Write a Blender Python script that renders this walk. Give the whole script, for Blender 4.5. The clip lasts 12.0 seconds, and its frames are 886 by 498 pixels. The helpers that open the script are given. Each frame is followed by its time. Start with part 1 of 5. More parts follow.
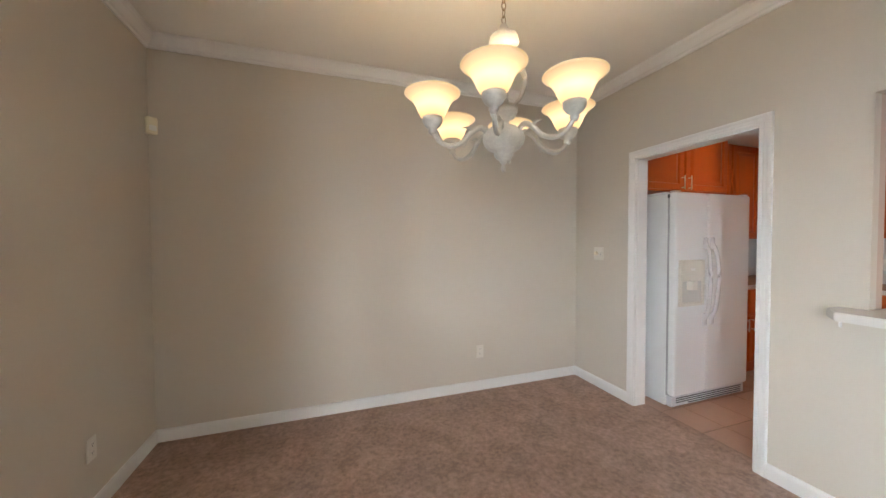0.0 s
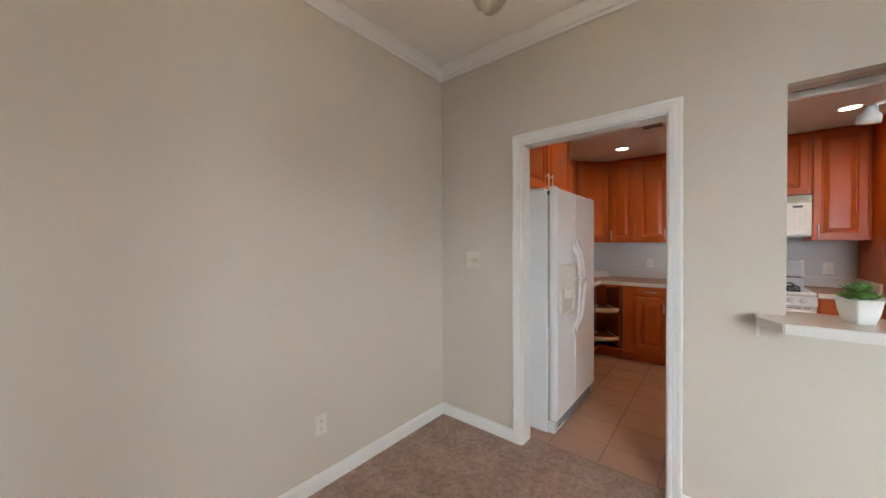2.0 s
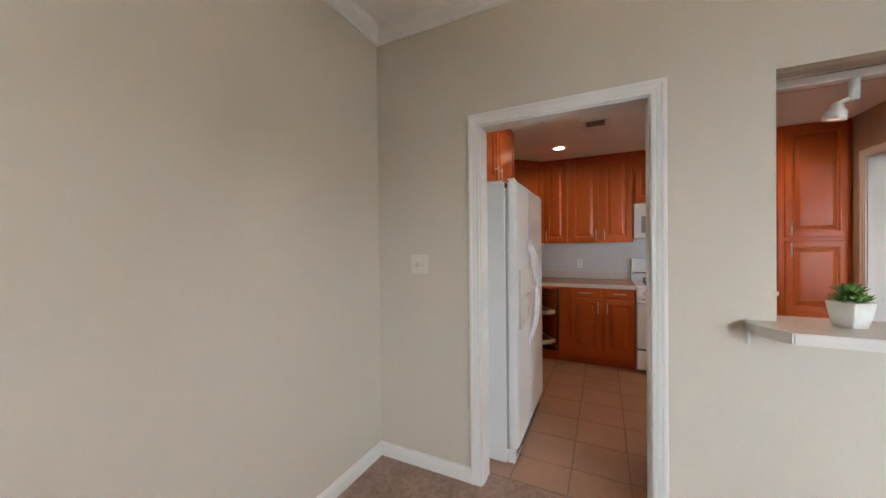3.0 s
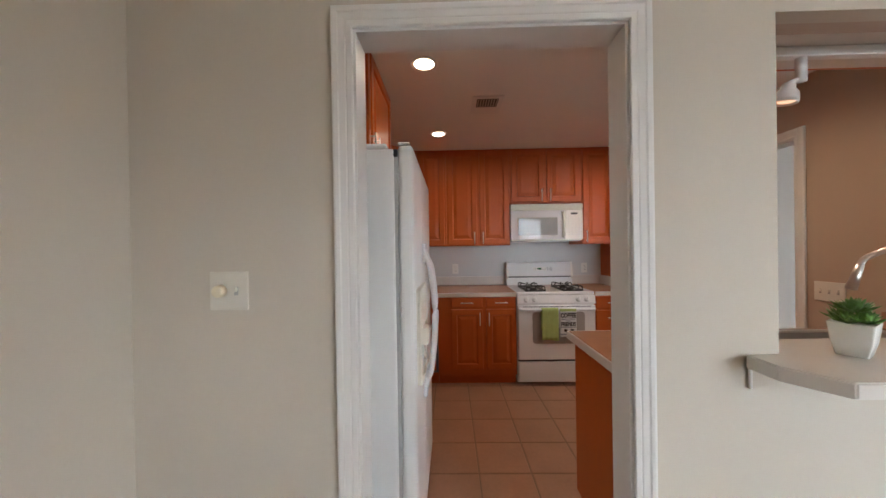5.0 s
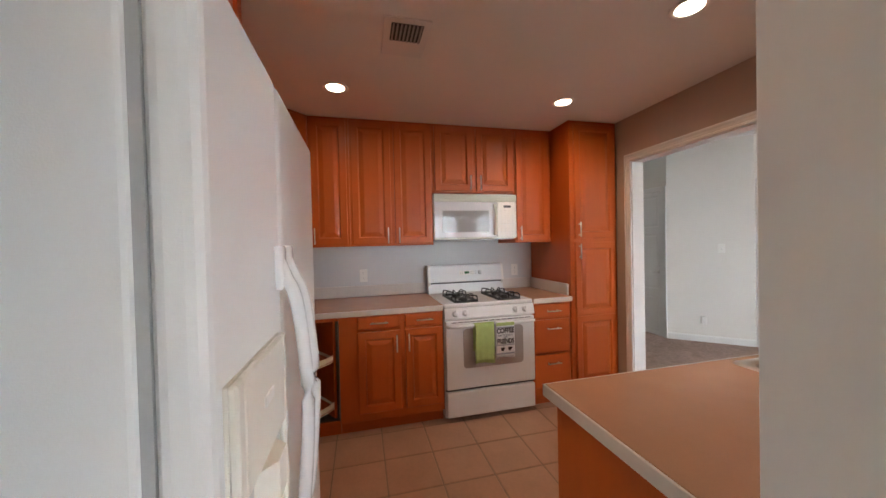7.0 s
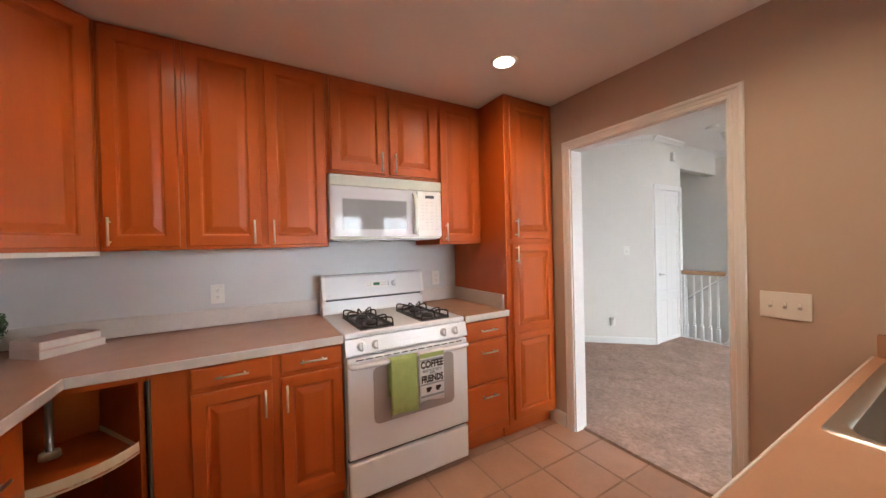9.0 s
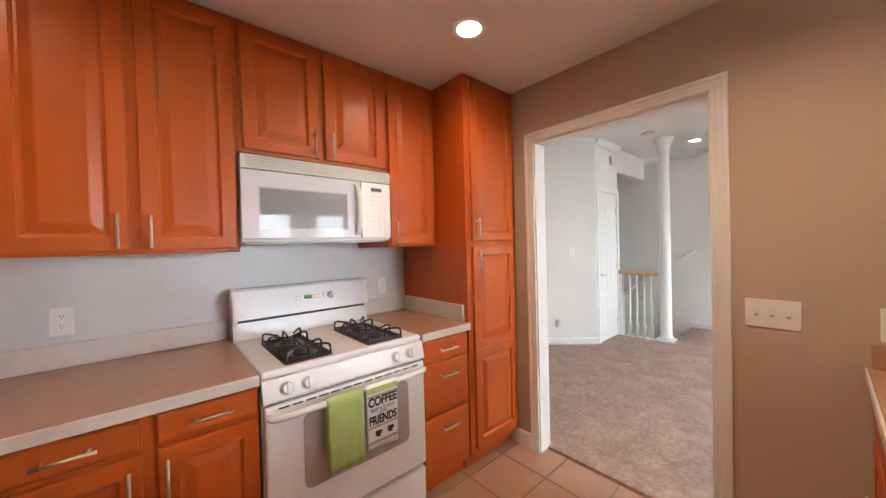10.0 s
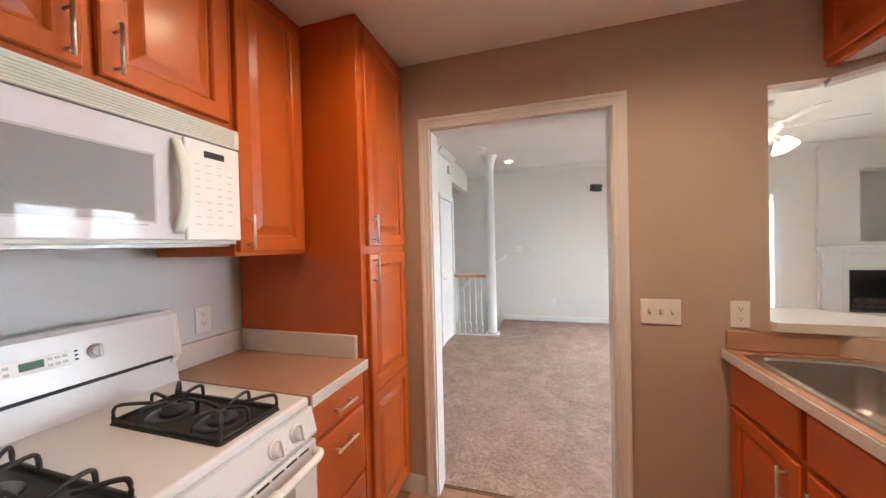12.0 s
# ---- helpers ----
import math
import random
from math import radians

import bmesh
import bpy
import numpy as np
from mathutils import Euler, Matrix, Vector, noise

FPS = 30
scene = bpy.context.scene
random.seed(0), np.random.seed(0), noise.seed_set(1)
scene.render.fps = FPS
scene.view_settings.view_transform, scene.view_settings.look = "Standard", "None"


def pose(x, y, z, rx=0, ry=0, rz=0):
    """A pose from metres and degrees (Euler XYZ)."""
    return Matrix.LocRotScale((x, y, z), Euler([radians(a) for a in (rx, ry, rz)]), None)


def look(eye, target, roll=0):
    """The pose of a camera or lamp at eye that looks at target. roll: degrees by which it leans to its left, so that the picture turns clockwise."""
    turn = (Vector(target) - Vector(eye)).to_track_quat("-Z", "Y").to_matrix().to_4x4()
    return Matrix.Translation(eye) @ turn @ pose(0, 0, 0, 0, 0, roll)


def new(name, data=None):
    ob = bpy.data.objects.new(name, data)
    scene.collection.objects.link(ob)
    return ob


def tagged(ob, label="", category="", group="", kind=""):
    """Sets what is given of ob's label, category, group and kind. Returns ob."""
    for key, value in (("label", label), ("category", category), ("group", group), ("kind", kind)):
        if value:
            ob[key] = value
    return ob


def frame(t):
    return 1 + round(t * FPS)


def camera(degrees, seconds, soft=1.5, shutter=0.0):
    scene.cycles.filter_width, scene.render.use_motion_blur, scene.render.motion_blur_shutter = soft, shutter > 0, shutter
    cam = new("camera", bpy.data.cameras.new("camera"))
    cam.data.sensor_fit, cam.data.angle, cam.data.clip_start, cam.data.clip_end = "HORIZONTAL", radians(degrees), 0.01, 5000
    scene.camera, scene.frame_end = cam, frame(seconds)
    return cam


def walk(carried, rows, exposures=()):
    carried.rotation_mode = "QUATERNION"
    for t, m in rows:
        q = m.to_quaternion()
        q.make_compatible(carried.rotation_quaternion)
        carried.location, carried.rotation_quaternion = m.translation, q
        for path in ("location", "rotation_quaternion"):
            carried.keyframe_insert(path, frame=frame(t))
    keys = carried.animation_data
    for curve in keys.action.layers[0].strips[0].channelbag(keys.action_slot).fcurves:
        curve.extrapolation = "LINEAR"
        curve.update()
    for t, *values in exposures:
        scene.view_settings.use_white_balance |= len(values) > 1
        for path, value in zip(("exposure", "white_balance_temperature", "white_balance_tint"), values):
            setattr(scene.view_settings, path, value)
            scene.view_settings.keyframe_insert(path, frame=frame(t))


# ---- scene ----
cam = camera(106.4, 12.0)
PATH = [
    (0, (0.383, 0.482, 1.368), (1.03, 2.374, 1.317), -0.2),
    (0.5, (0.41, 0.756, 1.369), (1.261, 2.566, 1.331), -0.0),
    (1, (0.452, 1.043, 1.378), (1.594, 2.685, 1.34), -0.4),
    (1.5, (0.569, 1.301, 1.365), (1.931, 2.766, 1.33), -0.5),
    (2, (0.692, 1.508, 1.353), (2.232, 2.783, 1.329), -0.3),
    (2.5, (0.802, 1.721, 1.359), (2.493, 2.79, 1.34), -0.5),
    (3, (0.976, 1.892, 1.352), (2.776, 2.764, 1.335), -0.6),
    (3.2, (1.059, 1.938, 1.365), (2.896, 2.729, 1.354), -0.8),
    (4.8, (1.671, 2.224, 1.364), (3.668, 2.325, 1.348), -1.0),
    (5, (1.739, 2.23, 1.366), (3.739, 2.273, 1.355), -0.9),
    (5.5, (1.959, 2.264, 1.368), (3.955, 2.139, 1.356), -0.9),
    (6, (2.152, 2.268, 1.369), (4.134, 1.996, 1.362), -1.2),
    (6.5, (2.357, 2.214, 1.369), (4.323, 1.845, 1.353), -1.3),
    (6.7, (2.424, 2.201, 1.382), (4.382, 1.794, 1.358), -1.3),
    (8.3, (2.993, 2.078, 1.36), (4.808, 1.239, 1.345), -1.5),
    (8.5, (3.047, 2.049, 1.361), (4.843, 1.17, 1.346), -1.4),
    (9, (3.24, 1.996, 1.361), (4.968, 0.989, 1.344), -1.4),
    (9.5, (3.416, 1.946, 1.389), (5.051, 0.794, 1.374), -1.4),
    (10, (3.592, 1.869, 1.382), (5.104, 0.56, 1.356), -1.5),
    (10.5, (3.753, 1.82, 1.384), (5.115, 0.356, 1.362), -1.4),
    (11, (3.932, 1.807, 1.4), (5.095, 0.18, 1.379), -1.3),
    (11.5, (4.128, 1.772, 1.382), (4.999, -0.028, 1.357), -1.4),
    (12, (4.242, 1.734, 1.398), (4.821, -0.18, 1.372), -1.4),
]
EXPOSURE = [(0, 0.24), (1, 0.18), (2.5, 0.10), (3.2, 0.10), (4.8, 0.06), (6.5, 0.22), (8.5, 0.74), (12, 0.90)]
walk(cam, [(t, look(eye, target, roll)) for t, eye, target, roll in PATH], EXPOSURE)

# ---- world and large lights ----
world = bpy.data.worlds.new("sky")
scene.world = world
world.use_nodes = True
wn = world.node_tree
sky = wn.nodes.new("ShaderNodeTexSky")
sky.sky_type = "NISHITA"
sky.sun_disc = False
sky.sun_elevation, sky.sun_rotation = radians(40), radians(200)
wn.links.new(sky.outputs[0], wn.nodes["Background"].inputs[0])
wn.nodes["Background"].inputs[1].default_value = 0.06

sun_data = bpy.data.lights.new("sun", "SUN")
sun_data.energy, sun_data.angle, sun_data.color = 1.0, radians(12), (1, 0.95, 0.88)
sun = new("sun", sun_data)
sun.matrix_world = pose(0, 0, 8, 50, 0, 160)


def area(name, m, w, h, watts, colour):
    d = bpy.data.lights.new(name, "AREA")
    d.shape, d.size, d.size_y, d.energy, d.color = "RECTANGLE", w, h, watts, colour
    o = new(name, d)
    o.matrix_world = m
    return o


DAY = (0.80, 0.905, 1.0)
WARM = (1.0, 0.715, 0.475)
WINDOWS_WEST = [(-0.42, 0.28), (-1.66, -0.92), (-2.46, -1.76)]
area("skylight_west", look((-12.0, -8.0, 4.0), (0.0, -8.0, 4.0)), 40.0, 8.4, 20500, DAY)
area("skylight_south", look((1.9, -12.0, 4.6), (1.9, 0.0, 4.6)), 16.0, 9.6, 23000, (0.88, 0.95, 1.0))
CANS = [(4.77, 2.32), (4.69, 0.72), (3.61, 2.36), (3.70, 0.75)]
for x, y in CANS:
    d = bpy.data.lights.new("can_bulb", "SPOT")
    d.energy, d.color, d.spot_size, d.spot_blend, d.shadow_soft_size = 9 if y > 1.5 else 22 if x > 4 else 32, WARM, radians(160), 1.0, 0.06
    new("can_bulb", d).matrix_world = look((x, y, 2.385), (x, y, 0))

# ---- materials ----


def mat(name, colour, rough=0.5, metal=0.0, vary=0.06, scale=6.0, bump=0.0, bump_scale=60.0, stretch=(1, 1, 1), coat=0.0, rand=0.0, second=None):
    m = bpy.data.materials.new(name)
    m.use_nodes = True
    t = m.node_tree
    b = t.nodes["Principled BSDF"]
    b.inputs["Roughness"].default_value, b.inputs["Metallic"].default_value = rough, metal
    b.inputs["Coat Weight"].default_value = coat
    b.inputs["Coat Roughness"].default_value = 0.15
    geo = t.nodes.new("ShaderNodeNewGeometry")
    mp = t.nodes.new("ShaderNodeMapping")
    mp.inputs["Scale"].default_value = stretch
    t.links.new(geo.outputs["Position"], mp.inputs["Vector"])
    n1 = t.nodes.new("ShaderNodeTexNoise")
    n1.inputs["Scale"].default_value, n1.inputs["Detail"].default_value = scale, 5
    n2 = t.nodes.new("ShaderNodeTexNoise")
    n2.inputs["Scale"].default_value, n2.inputs["Detail"].default_value = bump_scale, 4
    for n in (n1, n2):
        t.links.new(mp.outputs[0], n.inputs["Vector"])
    add = t.nodes.new("ShaderNodeMath")
    add.operation = "ADD"
    t.links.new(n1.outputs[0], add.inputs[0])
    sc = t.nodes.new("ShaderNodeMath")
    sc.operation = "MULTIPLY"
    sc.inputs[1].default_value = 0.5
    t.links.new(n2.outputs[0], sc.inputs[0])
    t.links.new(sc.outputs[0], add.inputs[1])
    ramp = t.nodes.new("ShaderNodeMapRange")
    ramp.inputs[1].default_value, ramp.inputs[2].default_value = 0.45, 1.05
    t.links.new(add.outputs[0], ramp.inputs[0])
    last = ramp.outputs[0]
    if rand:
        oi = t.nodes.new("ShaderNodeObjectInfo")
        mr = t.nodes.new("ShaderNodeMath")
        mr.operation = "MULTIPLY_ADD"
        mr.inputs[1].default_value, mr.inputs[2].default_value = rand, -rand / 2
        t.links.new(oi.outputs["Random"], mr.inputs[0])
        ad = t.nodes.new("ShaderNodeMath")
        ad.operation = "ADD"
        t.links.new(last, ad.inputs[0])
        t.links.new(mr.outputs[0], ad.inputs[1])
        last = ad.outputs[0]
    mix = t.nodes.new("ShaderNodeMix")
    mix.data_type = "RGBA"
    dark = second or tuple(c * (1 - 2 * vary) for c in colour)
    mix.inputs[6].default_value = (*dark, 1)
    mix.inputs[7].default_value = (*colour, 1)
    t.links.new(last, mix.inputs[0])
    t.links.new(mix.outputs[2], b.inputs["Base Color"])
    rr = t.nodes.new("ShaderNodeMapRange")
    rr.inputs[3].default_value, rr.inputs[4].default_value = rough * 0.85, min(1, rough * 1.15)
    t.links.new(n1.outputs[0], rr.inputs[0])
    t.links.new(rr.outputs[0], b.inputs["Roughness"])
    if bump:
        bp = t.nodes.new("ShaderNodeBump")
        bp.inputs["Strength"].default_value, bp.inputs["Distance"].default_value = bump, 0.004
        t.links.new(n2.outputs[0], bp.inputs["Height"])
        t.links.new(bp.outputs[0], b.inputs["Normal"])
    return m


def glow(name, colour, strength):
    m = bpy.data.materials.new(name)
    m.use_nodes = True
    b = m.node_tree.nodes["Principled BSDF"]
    b.inputs["Base Color"].default_value = (*colour, 1)
    b.inputs["Emission Color"].default_value = (*colour, 1)
    b.inputs["Emission Strength"].default_value = strength
    return m


def glass(name, tint=(1, 1, 1), rough=0.0):
    m = bpy.data.materials.new(name)
    m.use_nodes = True
    b = m.node_tree.nodes["Principled BSDF"]
    b.inputs["Base Color"].default_value = (*tint, 1)
    b.inputs["Roughness"].default_value = rough
    b.inputs["Transmission Weight"].default_value = 1.0
    b.inputs["IOR"].default_value = 1.05
    return m


BEIGE = mat("beige_wall_paint", (0.575, 0.518, 0.438), 0.75, vary=0.02, scale=1.5, bump=0.08, bump_scale=220)
TAUPE = mat("taupe_wall_paint", (0.50, 0.385, 0.305), 0.7, vary=0.03, scale=1.5, bump=0.08, bump_scale=220)
GREYWALL = mat("pale_grey_wall_paint", (0.62, 0.62, 0.61), 0.7, vary=0.02, scale=1.5, bump=0.08, bump_scale=220)
OFFWHITE = mat("off_white_wall_paint", (0.73, 0.70, 0.65), 0.75, vary=0.02, scale=1.5, bump=0.08, bump_scale=220)
CEIL = mat("ceiling_paint", (0.82, 0.80, 0.765), 0.85, vary=0.02, scale=2, bump=0.1, bump_scale=160)
TRIM = mat("white_trim_paint", (0.75, 0.74, 0.72), 0.42, vary=0.008, scale=4)
def carpet(name, pale, deep):
    """Cut pile: fine tufts, with broad trodden patches."""
    m = mat(name, pale, 0.95, scale=300, bump=1.0, bump_scale=230, second=deep)
    t = m.node_tree
    geo = t.nodes["Geometry"]
    big = t.nodes.new("ShaderNodeTexNoise")
    big.inputs["Scale"].default_value, big.inputs["Detail"].default_value, big.inputs["Distortion"].default_value = 5.0, 10, 0.6
    t.links.new(geo.outputs["Position"], big.inputs["Vector"])
    rg2 = t.nodes.new("ShaderNodeMapRange")
    rg2.inputs[1].default_value, rg2.inputs[2].default_value, rg2.inputs[3].default_value, rg2.inputs[4].default_value = 0.38, 0.64, 0.88, 1.10
    t.links.new(big.outputs[0], rg2.inputs[0])
    mid = t.nodes.new("ShaderNodeTexNoise")
    mid.inputs["Scale"].default_value, mid.inputs["Detail"].default_value = 40, 4
    t.links.new(geo.outputs["Position"], mid.inputs["Vector"])
    rg3 = t.nodes.new("ShaderNodeMapRange")
    rg3.inputs[1].default_value, rg3.inputs[2].default_value, rg3.inputs[3].default_value, rg3.inputs[4].default_value = 0.35, 0.65, 0.80, 1.16
    t.links.new(mid.outputs[0], rg3.inputs[0])
    tuft = t.nodes.new("ShaderNodeMath")
    tuft.operation = "MULTIPLY_ADD"
    tuft.inputs[1].default_value = 2.5
    bp = t.nodes["Bump"]
    t.links.new(mid.outputs[0], tuft.inputs[0])
    t.links.new(bp.inputs["Height"].links[0].from_socket, tuft.inputs[2])
    t.links.new(tuft.outputs[0], bp.inputs["Height"])
    bp.inputs["Distance"].default_value = 0.005
    mu = t.nodes.new("ShaderNodeMath")
    mu.operation = "MULTIPLY"
    t.links.new(rg2.outputs[0], mu.inputs[0])
    t.links.new(rg3.outputs[0], mu.inputs[1])
    sc2 = t.nodes.new("ShaderNodeVectorMath")
    sc2.operation = "SCALE"
    mx = t.nodes["Mix"]
    t.links.new(mx.outputs[2], sc2.inputs[0])
    t.links.new(mu.outputs[0], sc2.inputs["Scale"])
    t.links.new(sc2.outputs[0], t.nodes["Principled BSDF"].inputs["Base Color"])
    return m


CARPET = carpet("brown_carpet", (0.50, 0.342, 0.275), (0.28, 0.182, 0.141))
GROUT = mat("tile_grout", (0.33, 0.23, 0.175), 0.9, vary=0.1, scale=20, bump=0.3)
TILE = mat("beige_ceramic_tile", (0.465, 0.275, 0.190), 0.33, vary=0.07, scale=5, bump=0.06, bump_scale=40, rand=0.35, second=(0.375, 0.225, 0.155))
WOOD = mat("orange_maple", (0.49, 0.098, 0.013), 0.36, scale=1.6, bump_scale=16, stretch=(9, 9, 1), coat=0.12, second=(0.435, 0.081, 0.010))
WOODH = mat("orange_maple_flat", (0.49, 0.098, 0.013), 0.36, scale=1.6, bump_scale=16, stretch=(2, 2, 9), coat=0.12, second=(0.435, 0.081, 0.010))
for m_ in (WOOD, WOODH):
    m_.node_tree.nodes["Principled BSDF"].inputs["Specular IOR Level"].default_value = 0.32
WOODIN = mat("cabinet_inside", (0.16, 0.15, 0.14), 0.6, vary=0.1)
CREAM = mat("cream_plastic", (0.78, 0.70, 0.52), 0.4, vary=0.03)
LAMINATE = mat("pink_beige_laminate", (0.45, 0.258, 0.166), 0.24, scale=9, bump=0.02, bump_scale=300, second=(0.41, 0.230, 0.146))
LAMEDGE = mat("pale_laminate_edge", (0.66, 0.60, 0.55), 0.35, vary=0.03, scale=30)
WHITE = mat("white_enamel", (0.755, 0.76, 0.77), 0.20, vary=0.01, scale=3, coat=0.3)
WHITETEX = mat("white_textured_steel", (0.78, 0.785, 0.77), 0.32, vary=0.015, scale=3, bump=0.12, bump_scale=420)
ALMOND = mat("almond_plastic", (0.68, 0.69, 0.60), 0.35, vary=0.02)
IVORY = mat("ivory_plastic", (0.67, 0.63, 0.55), 0.4, vary=0.02)
PLASTIC = mat("white_plastic", (0.80, 0.78, 0.73), 0.35, vary=0.02)
GREYGLASS = mat("grey_oven_glass", (0.40, 0.37, 0.35), 0.12, vary=0.02, coat=0.5)
MWGLASS = mat("grey_door_glass", (0.27, 0.265, 0.26), 0.012, vary=0.02)
MWDOOR = mat("glossy_white_glass", (0.66, 0.65, 0.67), 0.02, vary=0.01)
for m_ in (MWGLASS, MWDOOR):
    m_.node_tree.nodes["Principled BSDF"].inputs["Specular IOR Level"].default_value = 0.26
DARK = mat("dark_gap", (0.02, 0.02, 0.02), 0.6, vary=0.1)
IRON = mat("black_cast_iron", (0.035, 0.033, 0.033), 0.5, vary=0.15, scale=30, bump=0.2)
STEEL = mat("brushed_steel", (0.50, 0.485, 0.465), 0.34, 1.0, vary=0.03, scale=12)
NICKEL = mat("brushed_nickel", (0.70, 0.68, 0.65), 0.3, 1.0, vary=0.04)
OAK = mat("oak_handrail", (0.50, 0.28, 0.14), 0.4, vary=0.1, scale=8, stretch=(1, 8, 8))
BLACK = mat("black_plastic", (0.02, 0.02, 0.022), 0.4, vary=0.1)
PANE = glass("window_glass")
CANGLOW = glow("can_lamp_lens", (1.0, 0.86, 0.66), 9.0)
BULB = glow("lit_bulb", (1.0, 0.75, 0.45), 165.0)
FANLAMP = glow("lit_fan_shade", (1.0, 0.86, 0.62), 5.0)

# ---- builders ----


def box(bm, x0, x1, y0, y1, z0, z1, bev=0.0, seg=1):
    r = bmesh.ops.create_cube(bm, size=1.0)
    vs = r["verts"]
    for v in vs:
        v.co = Vector(((x0 + x1) / 2 + v.co.x * abs(x1 - x0), (y0 + y1) / 2 + v.co.y * abs(y1 - y0), (z0 + z1) / 2 + v.co.z * abs(z1 - z0)))
    if bev:
        es = list({e for v in vs for e in v.link_edges})
        bmesh.ops.bevel(bm, geom=es, offset=bev, segments=seg, profile=0.5, affect="EDGES")
    return bm


def cyl(bm, p0, p1, r0, r1=None, n=12):
    p0, p1 = Vector(p0), Vector(p1)
    d = p1 - p0
    r = bmesh.ops.create_cone(bm, cap_ends=True, segments=n, radius1=r0, radius2=r0 if r1 is None else r1, depth=d.length)
    m = Matrix.Translation((p0 + p1) / 2) @ d.to_track_quat("Z", "Y").to_matrix().to_4x4()
    bmesh.ops.transform(bm, matrix=m, verts=r["verts"])
    return bm


def lathe(bm, profile, n=24, at=(0, 0, 0)):
    rings = []
    for r, z in profile:
        rings.append([bm.verts.new((at[0] + r * math.cos(2 * math.pi * i / n), at[1] + r * math.sin(2 * math.pi * i / n), at[2] + z)) for i in range(n)])
    for a, b in zip(rings, rings[1:]):
        for i in range(n):
            bm.faces.new((a[i], a[(i + 1) % n], b[(i + 1) % n], b[i]))
    if profile[0][0] > 1e-4:
        bm.faces.new(list(reversed(rings[0])))
    if profile[-1][0] > 1e-4:
        bm.faces.new(rings[-1])
    return bm


def tube(bm, pts, r, n=8, closed=False):
    pts = [Vector(p) for p in pts]
    rings = []
    k = len(pts)
    for i, p in enumerate(pts):
        a = pts[i - 1] if (i > 0 or closed) else p
        b = pts[(i + 1) % k] if (i < k - 1 or closed) else p
        q = (b - a).normalized().to_track_quat("Z", "Y")
        rr = r[i] if isinstance(r, (list, tuple)) else r
        rings.append([bm.verts.new(p + q @ Vector((rr * math.cos(2 * math.pi * j / n), rr * math.sin(2 * math.pi * j / n), 0))) for j in range(n)])
    for i in range(k if closed else k - 1):
        a, b = rings[i], rings[(i + 1) % k]
        for j in range(n):
            bm.faces.new((a[j], a[(j + 1) % n], b[(j + 1) % n], b[j]))
    if not closed:
        bm.faces.new(list(reversed(rings[0])))
        bm.faces.new(rings[-1])
    return bm


def prism(bm, pts, z0, z1):
    lo = [bm.verts.new((x, y, z0)) for x, y in pts]
    hi = [bm.verts.new((x, y, z1)) for x, y in pts]
    n = len(pts)
    bm.faces.new(list(reversed(lo)))
    bm.faces.new(hi)
    for i in range(n):
        bm.faces.new((lo[i], lo[(i + 1) % n], hi[(i + 1) % n], hi[i]))
    return bm


def smooth_curve(pts, n=6):
    """Points along a smooth curve through pts."""
    pts = [Vector(p) for p in pts]
    out = []
    for i in range(len(pts) - 1):
        p0, p1, p2, p3 = pts[max(i - 1, 0)], pts[i], pts[i + 1], pts[min(i + 2, len(pts) - 1)]
        for j in range(n):
            t = j / n
            out.append(0.5 * ((2 * p1) + (p2 - p0) * t + (2 * p0 - 5 * p1 + 4 * p2 - p3) * t * t + (3 * p1 - p0 - 3 * p2 + p3) * t ** 3))
    out.append(pts[-1])
    return out


def rounded(xa, xb, ya, yb, r, n=5):
    """Corner points of a rounded rectangle."""
    out = []
    for cx, cy, a0 in ((xb - r, yb - r, 0), (xa + r, yb - r, 90), (xa + r, ya + r, 180), (xb - r, ya + r, 270)):
        out += [(cx + r * math.cos(math.radians(a0 + 90 * s / n)), cy + r * math.sin(math.radians(a0 + 90 * s / n))) for s in range(n + 1)]
    return out


def loft(loops):
    bm = bmesh.new()
    last = None
    for pts, z in loops:
        q = [bm.verts.new((x, y, z)) for x, y in pts]
        if last:
            for i in range(len(q)):
                bm.faces.new((last[i], last[(i + 1) % len(q)], q[(i + 1) % len(q)], q[i]))
        last = q
    return bm, last


def as_mesh(name, bm, material, smooth=False):
    bmesh.ops.recalc_face_normals(bm, faces=bm.faces)
    me = bpy.data.meshes.new(name)
    if smooth:
        for f in bm.faces:
            f.smooth = True
    bm.to_mesh(me)
    bm.free()
    me.materials.append(material)
    return me


def part(name, bm, material, parent, label="", smooth=False, at=None):
    me = bm if isinstance(bm, bpy.types.Mesh) else as_mesh(name, bm, material, smooth)
    o = new(name, me)
    o.parent = parent
    if at is not None:
        o.matrix_basis = at
    return tagged(o, label)


def thing(name, m, label, category, group="", kind=""):
    o = new(name)
    o.empty_display_size = 0.1
    o.matrix_basis = m
    return tagged(o, label, category, group, kind)


def solid(name, bm, material, label, category="", kind="structure", smooth=False):
    return tagged(new(name, as_mesh(name, bm, material, smooth)), label, category, "", kind)


def boxes(*rows):
    bm = bmesh.new()
    for r in rows:
        box(bm, *r)
    return bm


